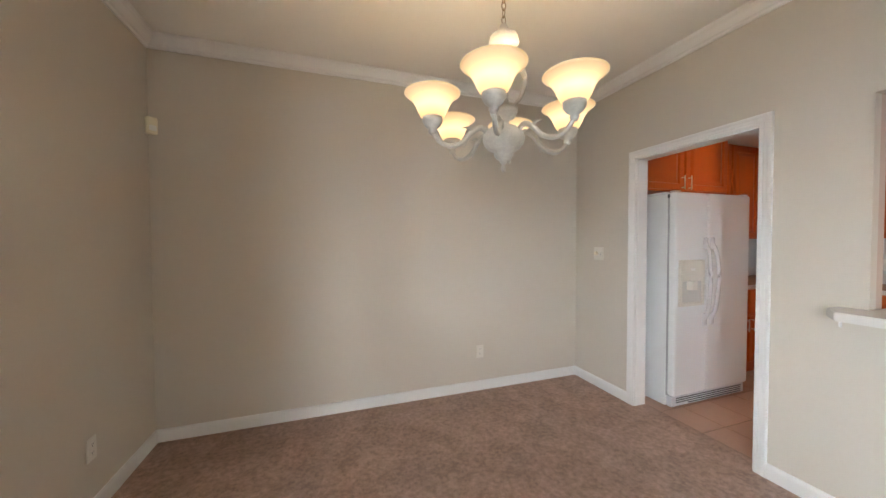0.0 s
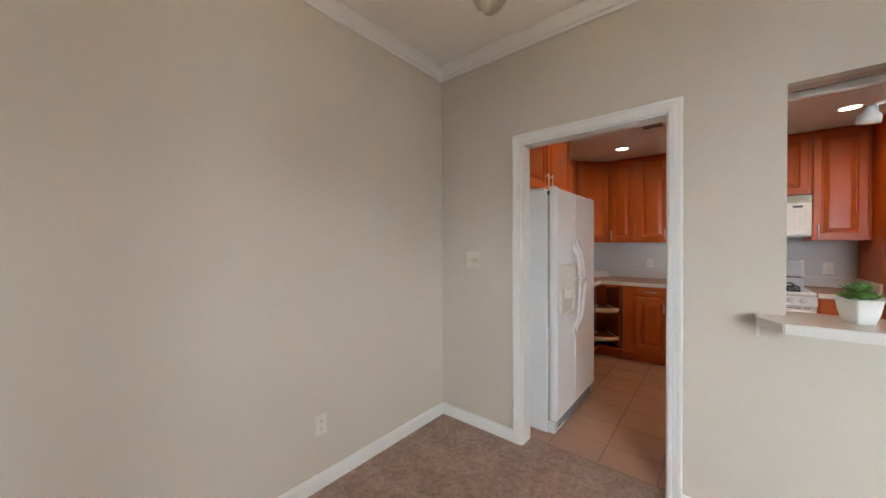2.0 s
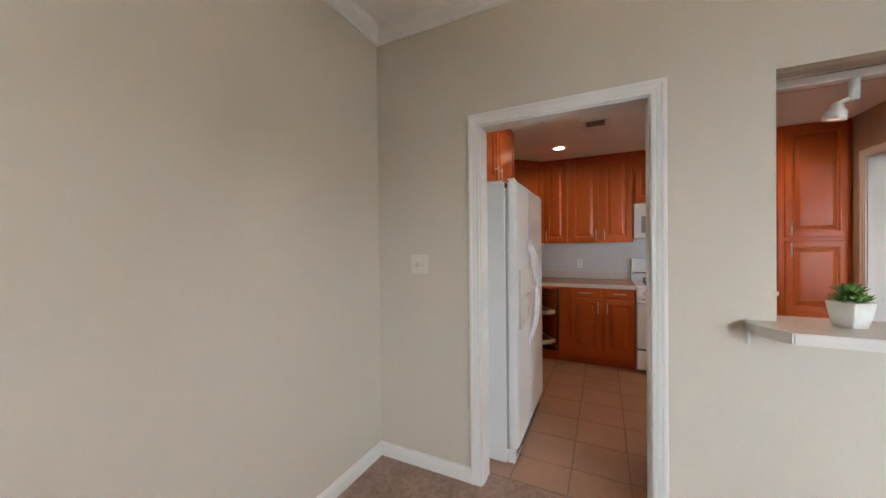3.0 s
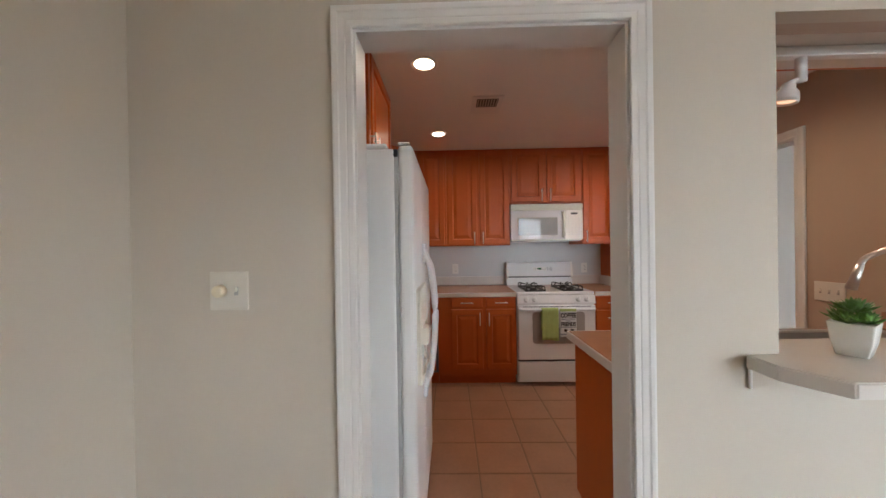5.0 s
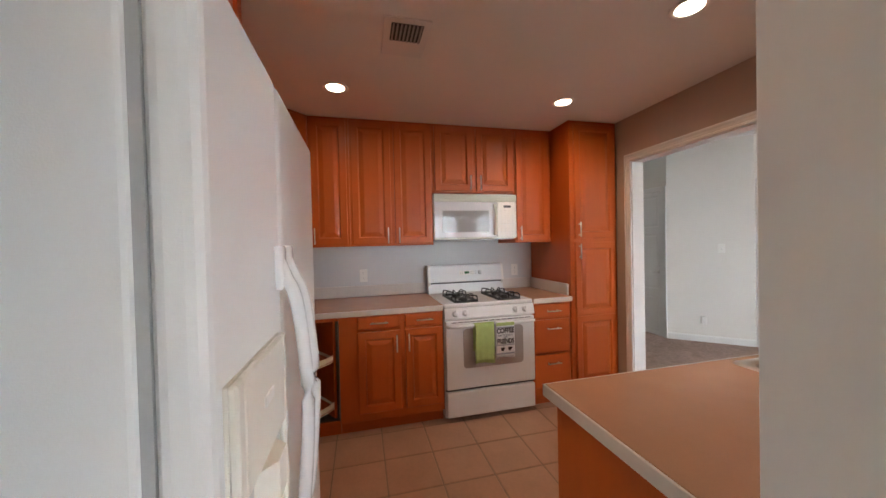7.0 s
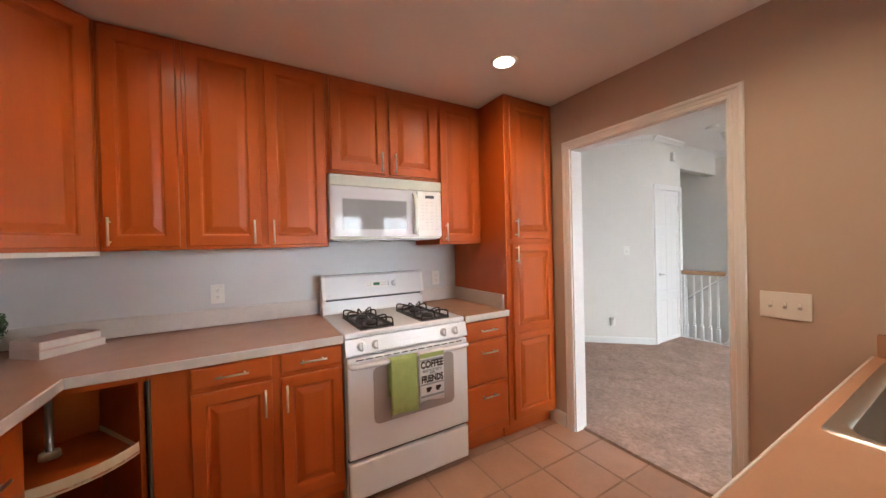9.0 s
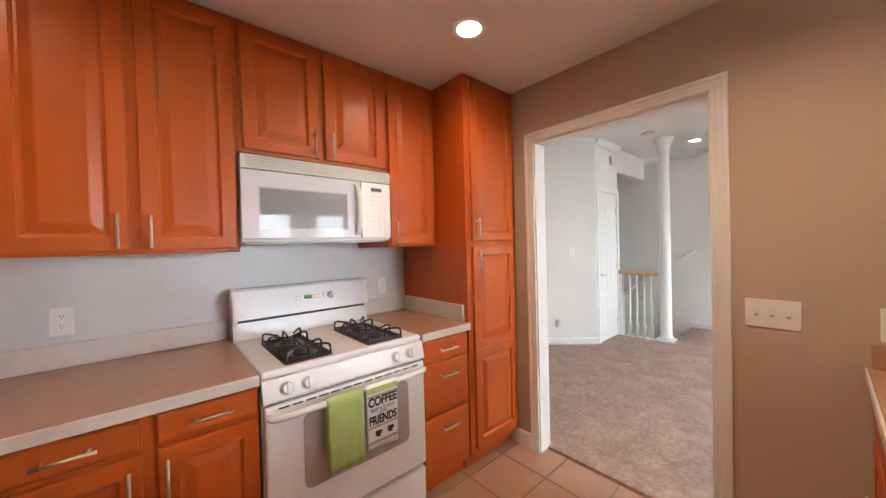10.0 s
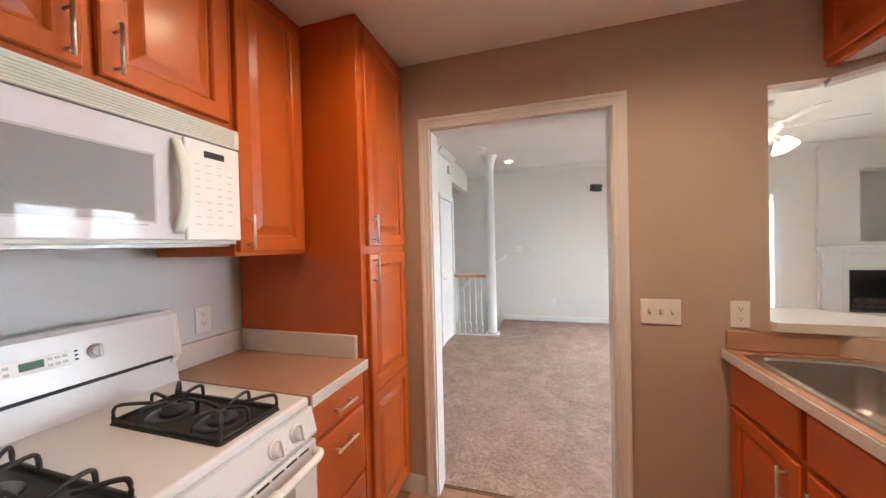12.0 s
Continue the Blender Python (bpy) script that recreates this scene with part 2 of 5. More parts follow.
def slab(us, vs, holes, place, w0, w1):
    """One sheet of a grid of cells with holes left out, given thickness; place(u, v, w) gives the point."""
    bm = bmesh.new()
    grid = {(i, j, k): bm.verts.new(place(u, v, w)) for i, u in enumerate(us) for j, v in enumerate(vs) for k, w in enumerate((w0, w1))}

    def full(i, j):
        return 0 <= i < len(us) - 1 and 0 <= j < len(vs) - 1 and (i, j) not in holes

    for i in range(len(us) - 1):
        for j in range(len(vs) - 1):
            if not full(i, j):
                continue
            for k in (0, 1):
                bm.faces.new([grid[q] for q in ((i, j, k), (i + 1, j, k), (i + 1, j + 1, k), (i, j + 1, k))])
            for (di, dj), (p, q) in (((-1, 0), ((i, j), (i, j + 1))), ((1, 0), ((i + 1, j), (i + 1, j + 1))), ((0, -1), ((i, j), (i + 1, j))), ((0, 1), ((i, j + 1), (i + 1, j + 1)))):
                if not full(i + di, j + dj):
                    bm.faces.new([grid[(*p, 0)], grid[(*q, 0)], grid[(*q, 1)], grid[(*p, 1)]])
    for v in [v for v in bm.verts if not v.link_faces]:
        bm.verts.remove(v)
    return bm


def wall_x(x0, x1, ys, zs, holes):
    return slab(ys, zs, holes, lambda u, v, w: (w, u, v), x0, x1)


def wall_y(y0, y1, xs, zs, holes):
    return slab(xs, zs, holes, lambda u, v, w: (u, w, v), y0, y1)


# ---- setting ----
TOP = 2.72
KT = 2.40
solid("wall_north", boxes((-0.86, 2.775, 3.195, 3.31, 0, TOP)), BEIGE, "plain beige painted dining room wall")
solid("wall_kitchen_north", boxes((2.777, 5.80, 3.195, 3.31, 0, TOP)), GREYWALL, "pale grey kitchen wall behind the fridge")
DY0, DY1, DZ = 1.697, 2.513, 2.021
ZS = [0, 1.0, DZ, 2.03, TOP]
for name, x0, x1, y0, m, label in (("wall_dining_east", 2.72, 2.775, 0.245, BEIGE, "beige dining room wall with a cased doorway and a pass-through"), ("wall_kitchen_west", 2.775, 2.83, 0.267, TAUPE, "taupe kitchen side of the pass-through wall")):
    solid(name, wall_x(x0, x1, [y0, 1.28, DY0, DY1, 3.195], ZS, {(2, 0), (2, 1), (0, 1), (0, 2)}), m, label)
for name, pts, m in (("wall_corner_living", [(2.72, 0.245), (3.075, -0.11), (3.097, -0.055), (2.775, 0.267)], BEIGE), ("wall_corner_kitchen", [(2.775, 0.267), (3.097, -0.055), (3.12, 0.0), (2.83, 0.29)], TAUPE)):
    for z0, z1, tail in ((0, 1.0, "_low"), (2.03, TOP, "_high")):
        bm = bmesh.new()
        prism(bm, pts, z0, z1)
        solid(name + tail, bm, m, "angled painted corner of the pass-through")
ZS = [0, 1.0, 2.032, TOP]
solid("wall_kitchen_south", wall_y(-0.055, 0, [3.12, 3.33, 3.918, 4.832, 5.80], ZS, {(0, 1), (2, 0), (2, 1)}), TAUPE, "taupe painted kitchen wall with a cased opening")
solid("wall_living_north", wall_y(-0.11, -0.055, [3.097, 3.33, 3.918, 4.832, 8.2], ZS, {(0, 1), (2, 0), (2, 1)}), OFFWHITE, "off-white living room side of the kitchen wall")
solid("wall_kitchen_east", boxes((5.67, 5.80, 0, 3.195, 0, TOP)), GREYWALL, "pale grey kitchen wall behind the range")
ys = sorted(v for w in WINDOWS_WEST for v in w)
solid("wall_west", wall_x(-0.86, -0.74, [-4.47] + ys + [3.195], [0, 0.62, 2.17, TOP], {(1, 1), (3, 1), (5, 1)}), BEIGE, "beige outer wall with three windows")
solid("wall_south", wall_y(-4.47, -4.35, [0.5, 1.0, 1.72, 2.0, 2.72, 8.2], [-2.6, 0.35, 2.02, TOP], {(1, 1), (3, 1)}), OFFWHITE, "off-white living room wall with one real and one added window")
# stair hall walls
solid("wall_hall_door", wall_x(5.58, 5.70, [-3.25, -3.17, -2.62, -2.53], [0, 2.04, TOP], {(1, 0)}), OFFWHITE, "off-white wall round a closet door")
bm = bmesh.new()
prism(bm, [(6.20, -1.88), (5.58, -2.53), (5.70, -2.53), (6.22, -2.0)], 0, TOP)
solid("wall_hall_diagonal", bm, OFFWHITE, "off-white diagonal hall wall")
solid("wall_hall_south", wall_y(-2.0, -1.88, [6.20, 6.28, 7.04, 8.2], [0, 2.04, TOP], {(1, 0)}), OFFWHITE, "off-white hall wall with a doorway")
# Beige instead of off-white here: the stairwell's warm shade is put into the colour.
solid("wall_stair_north", boxes((5.70, 8.2, -3.25, -3.15, -2.6, TOP)), BEIGE, "wall beside the stairs, its warm shade put into beige colour")
solid("wall_stair_header", boxes((5.58, 5.70, -4.35, -3.25, 2.37, TOP)), OFFWHITE, "off-white header over the stairs")
solid("wall_east", boxes((8.2, 8.32, -4.47, 0, -2.6, TOP)), OFFWHITE, "off-white end wall of the hall")
solid("wall_stair_end", boxes((4.83, 4.95, -4.35, -3.25, -2.6, -0.1), (4.95, 5.70, -3.25, -3.15, -2.6, -0.1)), OFFWHITE, "off-white wall under the landing")
solid("ceiling", boxes((-0.86, 8.32, -4.47, 3.31, TOP, TOP + 0.1)), CEIL, "flat painted ceiling")
solid("ceiling_kitchen", boxes((2.832, 5.668, 0.002, 3.193, KT, KT + 0.12)), CEIL, "lower flat painted kitchen ceiling")
PILE = 0.014
bm = boxes((-0.86, 2.83, -0.08, 3.31, -0.1, PILE), (-0.86, 8.2, -3.25, -0.08, -0.1, PILE), (-0.86, 4.95, -4.47, -3.25, -0.1, PILE))
solid("floor", bm, CARPET, "brown cut-pile carpet with footmarks")
solid("floor_stair_bottom", boxes((4.95, 8.2, -4.35, -3.25, -2.7, -2.6)), CARPET, "carpet at the foot of the stairs")
kitchen_floor = solid("floor_kitchen", boxes((2.831, 5.80, -0.077, 3.31, -0.1, -0.004)), GROUT, "square beige ceramic tile floor with darker grout")

# crown moulding: a profile run along a line, outwards to the right of its direction
CROWN = [(0, 0), (0.012, 0), (0.016, 0.015), (0.030, 0.022), (0.050, 0.055), (0.064, 0.066), (0.068, 0.078), (0.068, 0.085), (0, 0.085)]
BASE = [(0, 0), (0.014, 0), (0.014, 0.080), (0.010, 0.093), (0.004, 0.099), (0, 0.099)]


def run(bm, profile, a, b, z, trim_a=0.0, trim_b=0.0):
    """A moulding from a to b; its depth goes to the left of that way; trim: mitre at each end."""
    a, b = Vector((*a, 0)), Vector((*b, 0))
    d = (b - a).normalized()
    n = Vector((-d.y, d.x, 0))
    ra = [bm.verts.new(a + n * u + d * u * trim_a + Vector((0, 0, z + v))) for u, v in profile]
    rb = [bm.verts.new(b + n * u - d * u * trim_b + Vector((0, 0, z + v))) for u, v in profile]
    k = len(profile)
    for i in range(k):
        bm.faces.new((ra[i], ra[(i + 1) % k], rb[(i + 1) % k], rb[i]))
    bm.faces.new(list(reversed(ra)))
    bm.faces.new(rb)
    return bm


bm = bmesh.new()
run(bm, CROWN, (2.72, 3.195), (-0.74, 3.195), TOP - 0.085, 1, 1)
run(bm, CROWN, (2.72, 0.245), (2.72, 3.195), TOP - 0.085, 0, 1)
run(bm, CROWN, (-0.74, 3.195), (-0.74, -4.30), TOP - 0.085, 1, 0)
run(bm, CROWN, (0.5, -4.35), (5.58, -4.35), TOP - 0.085)
run(bm, CROWN, (5.58, -3.25), (5.58, -2.53), TOP - 0.085)
run(bm, CROWN, (5.58, -2.53), (6.20, -1.88), TOP - 0.085)
run(bm, CROWN, (8.2, -0.11), (3.075, -0.11), TOP - 0.085)
solid("trim", bm, TRIM, "white crown moulding under the ceiling")
bm = bmesh.new()
run(bm, BASE, (2.72, 3.195), (-0.74, 3.195), 0, 1, 1)
run(bm, BASE, (2.72, 2.572), (2.72, 3.195), 0.0, 0, 1)
run(bm, BASE, (2.72, 0.245), (2.72, 1.638), 0)
run(bm, BASE, (-0.74, 3.195), (-0.74, -4.30), 0, 1, 0)
run(bm, BASE, (0.5, -4.35), (4.95, -4.35), 0)
run(bm, BASE, (5.58, -2.53), (6.20, -1.88), 0)
run(bm, BASE, (4.898, 0.0), (5.05, 0.0), 0)
run(bm, BASE, (3.472, 0.0), (3.852, 0.0), 0)
run(bm, BASE, (7.12, -1.88), (8.2, -1.88), 0)
solid("baseboard", bm, TRIM, "white painted baseboard")
CAS = [(0, 0), (0.010, 0.0), (0.0125, 0.003), (0.0125, 0.016), (0.0100, 0.019), (0.0125, 0.023), (0.0140, 0.040), (0.0175, 0.044), (0.0180, 0.053), (0.0165, 0.060), (0.012, 0.062), (0, 0.062)]


def casing(name, m, w, h, depth, label, mate=None):
    """A cased opening: local x across, -y towards the viewer, z up; origin at the opening's lower corner."""
    o = thing(name, m, label, "", "", "structure")
    for side in ("front", "back"):
        s, y0 = (-1, 0) if side == "front" else (1, depth)
        bm = bmesh.new()
        k = len(CAS)
        path = [(0, 0, -1, 0), (0, h, -1, 1), (w, h, 1, 1), (w, 0, 1, 0)]
        rings = []
        for x, z, ox, oz in path:
            rings.append([bm.verts.new((x + ox * (v - 0.004), y0 + s * u, z + oz * (v - 0.004))) for u, v in CAS])
        for a, b in zip(rings, rings[1:]):
            for i in range(k):
                bm.faces.new((a[i], a[(i + 1) % k], b[(i + 1) % k], b[i]))
        bm.faces.new(rings[0])
        bm.faces.new(rings[-1])
        part("casing", bm, mate or TRIM, o)
    part("jamb", boxes((0, 0.012, 0.001, depth - 0.001, 0, h), (w - 0.012, w, 0.001, depth - 0.001, 0, h), (0.012, w - 0.012, 0.001, depth - 0.001, h - 0.012, h)), mate or TRIM, o)
    return o


# looked at from the dining room: left is +y
casing("door_1", pose(2.72, DY1, 0, 0, 0, -90), DY1 - DY0, DZ, 0.11, "white painted cased doorway into the kitchen")
casing("door_2", pose(4.832, 0.0, 0, 0, 0, 180), 0.914, 2.032, 0.11, "painted cased opening to the carpeted living room")
solid("threshold", boxes((2.8305, 2.852, DY0 + 0.013, DY1 - 0.013, 0, 0.007), (3.933, 4.817, -0.088, -0.072, 0, 0.004)), GROUT, "thin strip between carpet and tile")


def window(name, m, w, h, label, blinds=False):
    """Local x across, -y inwards, z up from the sill; set in a 0.12 m wall whose inner face is y=0."""
    o = thing(name, m, label, "", "", "structure")
    f = boxes((0, 0.045, 0.05, 0.11, 0, h), (w - 0.045, w, 0.05, 0.11, 0, h), (0.045, w - 0.045, 0.05, 0.11, 0, 0.05), (0.045, w - 0.045, 0.05, 0.11, h - 0.05, h), (0.045, w - 0.045, 0.045, 0.10, h / 2 - 0.025, h / 2 + 0.025))
    part("window_frame", f, TRIM, o)
    part("window_sill", boxes((-0.08, w + 0.08, -0.05, 0.05, -0.03, 0.0, 0.006)), TRIM, o)
    part("window_casing", boxes((-0.075, -0.002, -0.016, 0, 0.002, h + 0.075, 0.004), (w + 0.002, w + 0.075, -0.016, 0, 0.002, h + 0.075, 0.004), (-0.002, w + 0.002, -0.016, 0, h + 0.002, h + 0.075, 0.004)), TRIM, o)
    for z0, z1 in ((0.05, h / 2 - 0.025), (h / 2 + 0.025, h - 0.05)):
        p = part("pane", boxes((0.045, w - 0.045, 0.078, 0.082, z0, z1)), PANE, o)
        p.visible_shadow = False
    if blinds:
        n = int((h - 0.04) / 0.042)
        me = as_mesh("slat", boxes((0.05, w - 0.05, -0.025, 0.025, -0.0012, 0.0012)), TRIM)
        for i in range(n):
            part("slat", me, TRIM, o, at=pose(0, 0.018, 0.03 + i * 0.042, 58, 0, 0))
    return o


for i, (a, b) in enumerate(WINDOWS_WEST):
    window("window_%d" % (i + 1), pose(-0.74, a, 0.62, 0, 0, 90), b - a, 1.55, "white double-hung window onto bare trees")
window("window_4", pose(1.72, -4.35, 0.35, 0, 0, 180), 0.72, 1.67, "white window with open slatted blinds", True)
# Unseen extra window, added so the south daylight comes in wider and softer.
window("window_5", pose(2.72, -4.35, 0.35, 0, 0, 180), 0.72, 1.67, "white window with open slatted blinds", True)

# ---- kitchen cabinets ----
def handle(parent, x, z, y, vertical=True, length=0.125):
    bm = bmesh.new()
    a = Vector((0, 0, length / 2)) if vertical else Vector((length / 2, 0, 0))
    c = Vector((x, y - 0.030, z))
    cyl(bm, c - a, c + a, 0.0050, n=10)
    for s in (-0.72, 0.72):
        cyl(bm, c + a * s, c + a * s + Vector((0, 0.030, 0)), 0.0042, n=8)
    return part("handle", bm, NICKEL, parent, "brushed nickel bar pull", True)


RAISED = [(0.0, 0.0), (0.0, -0.016), (0.004, -0.020), (0.050, -0.020), (0.056, -0.016), (0.060, -0.008), (0.067, -0.008), (0.094, -0.0175), (0.099, -0.0185)]
SLAB = [(0.0, 0.0), (0.0, -0.014), (0.006, -0.019), (0.012, -0.020)]


def rings(bm, x0, x1, z0, z1, prof):
    last = None
    for ins, y in prof:
        q = [bm.verts.new(p) for p in ((x0 + ins, y, z0 + ins), (x1 - ins, y, z0 + ins), (x1 - ins, y, z1 - ins), (x0 + ins, y, z1 - ins))]
        if last:
            for i in range(4):
                bm.faces.new((last[i], last[(i + 1) % 4], q[(i + 1) % 4], q[i]))
        else:
            bm.faces.new(list(reversed(q)))
        last = q
    bm.faces.new(last)
    return bm


def front(parent, x0, x1, z0, z1, name="door", pull=None, split=None):
    """A door or drawer front with a bar pull: pull=(x, z, vertical)."""
    bm = bmesh.new()
    if name == "drawer":
        rings(bm, x0, x1, z0, z1, SLAB)
    elif split:
        rings(bm, x0, x1, z0, split, RAISED)
        rings(bm, x0, x1, split, z1, RAISED)
    else:
        rings(bm, x0, x1, z0, z1, RAISED)
    d = part(name, bm, WOODH if name == "drawer" else WOOD, parent)
    if pull:
        handle(d, pull[0], pull[1], -0.020, pull[2])
    return d


def cabinet(m, w, h, depth, label, z0=0.0, kick=False, name="base_cabinet", group="kitchen cabinets"):
    o = thing(name, m, label, "cabinet", group)
    zb = z0 + (0.10 if kick else 0)
    part("body", boxes((0.0005, w - 0.0005, 0, depth, zb, h, 0.002)), WOOD, o)
    if kick:
        part("toe_kick", boxes((0.001, w - 0.001, 0.06, depth, 0, zb)), WOODH, o, "recessed orange toe kick")
    return o


XU, XB = 5.275, 5.005          # faces of the wall and base cabinets along the range wall


def east(x, y):
    return pose(x, y, 0, 0, 0, -90)


# wall cabinets on the range wall: left end, width, doors
c = cabinet(east(XU, 2.57), 0.305, 2.397, 0.39, "narrow orange maple wall cabinet with raised-panel door", 1.375, name="wall_cabinet")
front(c, 0.015, 0.285, 1.39, 2.375, pull=(0.04, 1.46, True))
c = cabinet(east(XU, 2.265), 0.675, 2.397, 0.39, "orange maple wall cabinet with two raised-panel doors", 1.375, name="wall_cabinet")
front(c, 0.015, 0.325, 1.39, 2.375, pull=(0.295, 1.46, True))
front(c, 0.355, 0.663, 1.39, 2.375, pull=(0.385, 1.46, True))
c = cabinet(east(XU, 1.59), 0.755, 2.397, 0.39, "short orange maple cabinet above the microwave", 1.815, name="wall_cabinet")
front(c, 0.02, 0.36, 1.83, 2.375, pull=(0.33, 1.90, True))
front(c, 0.39, 0.735, 1.83, 2.375, pull=(0.42, 1.90, True))
c = cabinet(east(XU, 0.835), 0.363, 2.397, 0.39, "orange maple wall cabinet beside the microwave", 1.375, name="wall_cabinet")
front(c, 0.01, 0.335, 1.39, 2.375, pull=(0.04, 1.46, True))
# tall pantry
c = cabinet(east(4.995, 0.470), 0.466, 2.398, 0.67, "tall orange maple pantry cabinet in the corner", 0, True, "pantry_cabinet")
front(c, 0.04, 0.44, 1.40, 2.365, pull=(0.072, 1.475, True))
front(c, 0.04, 0.44, 0.14, 1.365, pull=(0.072, 1.29, True), split=0.74)
# base cabinets
c = cabinet(east(XB, 2.36), 0.77, 0.874, 0.66, "orange maple base cabinet with two drawers and two doors", 0, True)
front(c, 0.13, 0.44, 0.77, 0.865, "drawer", pull=(0.285, 0.818, False))
front(c, 0.475, 0.765, 0.77, 0.865, "drawer", pull=(0.62, 0.818, False))
front(c, 0.13, 0.44, 0.16, 0.75, pull=(0.41, 0.66, True))
front(c, 0.475, 0.765, 0.16, 0.75, pull=(0.50, 0.66, True))
c = cabinet(east(XB, 0.835), 0.363, 0.874, 0.66, "orange maple base cabinet with three drawers", 0, True)
front(c, 0.012, 0.345, 0.745, 0.865, "drawer", pull=(0.18, 0.805, False))
front(c, 0.012, 0.345, 0.455, 0.73, "drawer", pull=(0.18, 0.66, False))
front(c, 0.012, 0.345, 0.165, 0.44, "drawer", pull=(0.18, 0.37, False))
# corner wall cabinet set diagonally
c = thing("corner_wall_cabinet", pose(0, 0, 0), "diagonal orange maple corner wall cabinet", "cabinet", "kitchen cabinets")
bm = bmesh.new()
prism(bm, [(XU, 2.572), (5.667, 2.572), (5.667, 3.192), (4.965, 3.192), (4.965, 2.882)], 1.375, 2.397)
part("body", bm, WOOD, c)
bm = bmesh.new()
w = math.hypot(XU - 4.965, 0.31)
rings(bm, 0.02, w - 0.02, 1.39, 2.375, RAISED)
d = part("door", bm, WOOD, c, at=pose(4.965, 2.882, 0, 0, 0, -45))
handle(d, 0.052, 1.46, -0.020)
part("light_valance", boxes((0.0, w, -0.004, 0.012, 1.355, 1.374)), PLASTIC, c, "pale strip under the cabinet", at=pose(4.965, 2.882, 0, 0, 0, -45))
# north wall: wall cabinet, cabinet over the fridge, drawers
c = cabinet(pose(4.03, 2.885, 0), 0.93, 2.397, 0.30, "orange maple wall cabinet beside the fridge", 1.375, name="wall_cabinet")
front(c, 0.015, 0.455, 1.39, 2.375, pull=(0.425, 1.46, True))
front(c, 0.475, 0.915, 1.39, 2.375, pull=(0.505, 1.46, True))
c = cabinet(pose(2.835, 2.64, 0), 1.185, 2.397, 0.55, "orange maple cabinet above the fridge", 1.80, name="wall_cabinet")
front(c, 0.03, 0.58, 1.815, 2.375, pull=(0.55, 1.88, True))
front(c, 0.605, 1.165, 1.815, 2.375, pull=(0.635, 1.88, True))
c = cabinet(pose(3.915, 2.625, 0), 0.865, 0.874, 0.565, "orange maple base cabinet with drawers beside the fridge", 0, True)
front(c, 0.02, 0.40, 0.62, 0.865, "drawer", pull=(0.21, 0.75, False))
front(c, 0.43, 0.845, 0.62, 0.865, "drawer", pull=(0.64, 0.75, False))
front(c, 0.02, 0.40, 0.14, 0.60, pull=(0.37, 0.52, True))
front(c, 0.43, 0.845, 0.14, 0.60, pull=(0.46, 0.52, True))
# sink run along the pass-through wall
c = thing("base_cabinet", pose(3.47, 0.004, 0, 0, 0, 90), "orange maple sink cabinet with plain end panel", "cabinet", "kitchen cabinets")
part("face_frame", boxes((0.0005, 1.5855, 0.0, 0.02, 0.10, 0.874)), WOOD, c)
part("sink_box", boxes((0.0005, 0.895, 0.021, 0.33, 0.10, 0.70)), WOOD, c)
part("end_box", boxes((0.896, 1.5855, 0.021, 0.62, 0.10, 0.874)), WOOD, c)
part("back_box", boxes((0.33, 0.895, 0.331, 0.62, 0.10, 0.70)), WOOD, c)
part("toe_kick", boxes((0.001, 1.585, 0.06, 0.30, 0, 0.10)), WOODH, c, "recessed orange toe kick")
front(c, 0.03, 0.43, 0.70, 0.86, "drawer")
front(c, 0.46, 0.86, 0.70, 0.86, "drawer")
front(c, 0.03, 0.43, 0.14, 0.68, pull=(0.38, 0.58, True))
front(c, 0.46, 0.86, 0.14, 0.68, pull=(0.51, 0.58, True))
front(c, 0.90, 1.56, 0.14, 0.86)
# cabinets over the pass-through
c = thing("wall_cabinet", pose(3.14, 0.0, 0, 0, 0, 90), "short orange maple cabinets over the pass-through", "cabinet", "kitchen cabinets")
bm = bmesh.new()
prism(bm, [(0.004, 0), (1.53, 0), (1.53, 0.305), (0.30, 0.305), (0.03, 0.03), (0.004, 0.03)], 2.07, 2.397)
part("body", bm, WOOD, c)
part("underside", boxes((0.05, 1.51, 0.02, 0.30, 2.0665, 2.0695)), LAMEDGE, c, "pale underside")
for x0, x1 in ((0.015, 0.50), (0.52, 1.005), (1.025, 1.515)):
    front(c, x0, x1, 2.095, 2.385)

# ---- worktops ----
bm = bmesh.new()
ct = thing("worktop", pose(0, 0, 0), "pink-beige laminate worktop in the corner with a pale edge", "worktop", "worktops")
prism(bm, [(4.98, 1.592), (5.668, 1.592), (5.668, 3.193), (3.90, 3.193), (3.90, 2.60), (4.98, 2.60)], 0.876, 0.914)
part("top", bm, LAMINATE, ct)
for e in ((4.972, 4.9795, 1.592, 2.592, 0.874, 0.9135, 0.002), (3.90, 4.9795, 2.592, 2.5995, 0.874, 0.9135, 0.002)):
    part("edge", boxes(e), LAMEDGE, ct, "pale laminate edge")
for e in ((5.648, 5.668, 1.60, 3.172, 0.915, 1.015, 0.003), (3.90, 5.668, 3.173, 3.193, 0.915, 1.015, 0.003)):
    part("backsplash", boxes(e), LAMEDGE, ct, "low pale laminate backsplash")
ct = thing("worktop", pose(0, 0, 0), "short laminate worktop between range and pantry", "worktop", "worktops")
part("top", boxes((4.98, 5.668, 0.472, 0.832, 0.876, 0.914)), LAMINATE, ct)
part("edge", boxes((4.972, 4.9795, 0.472, 0.832, 0.874, 0.9135, 0.002)), LAMEDGE, ct, "pale laminate edge")
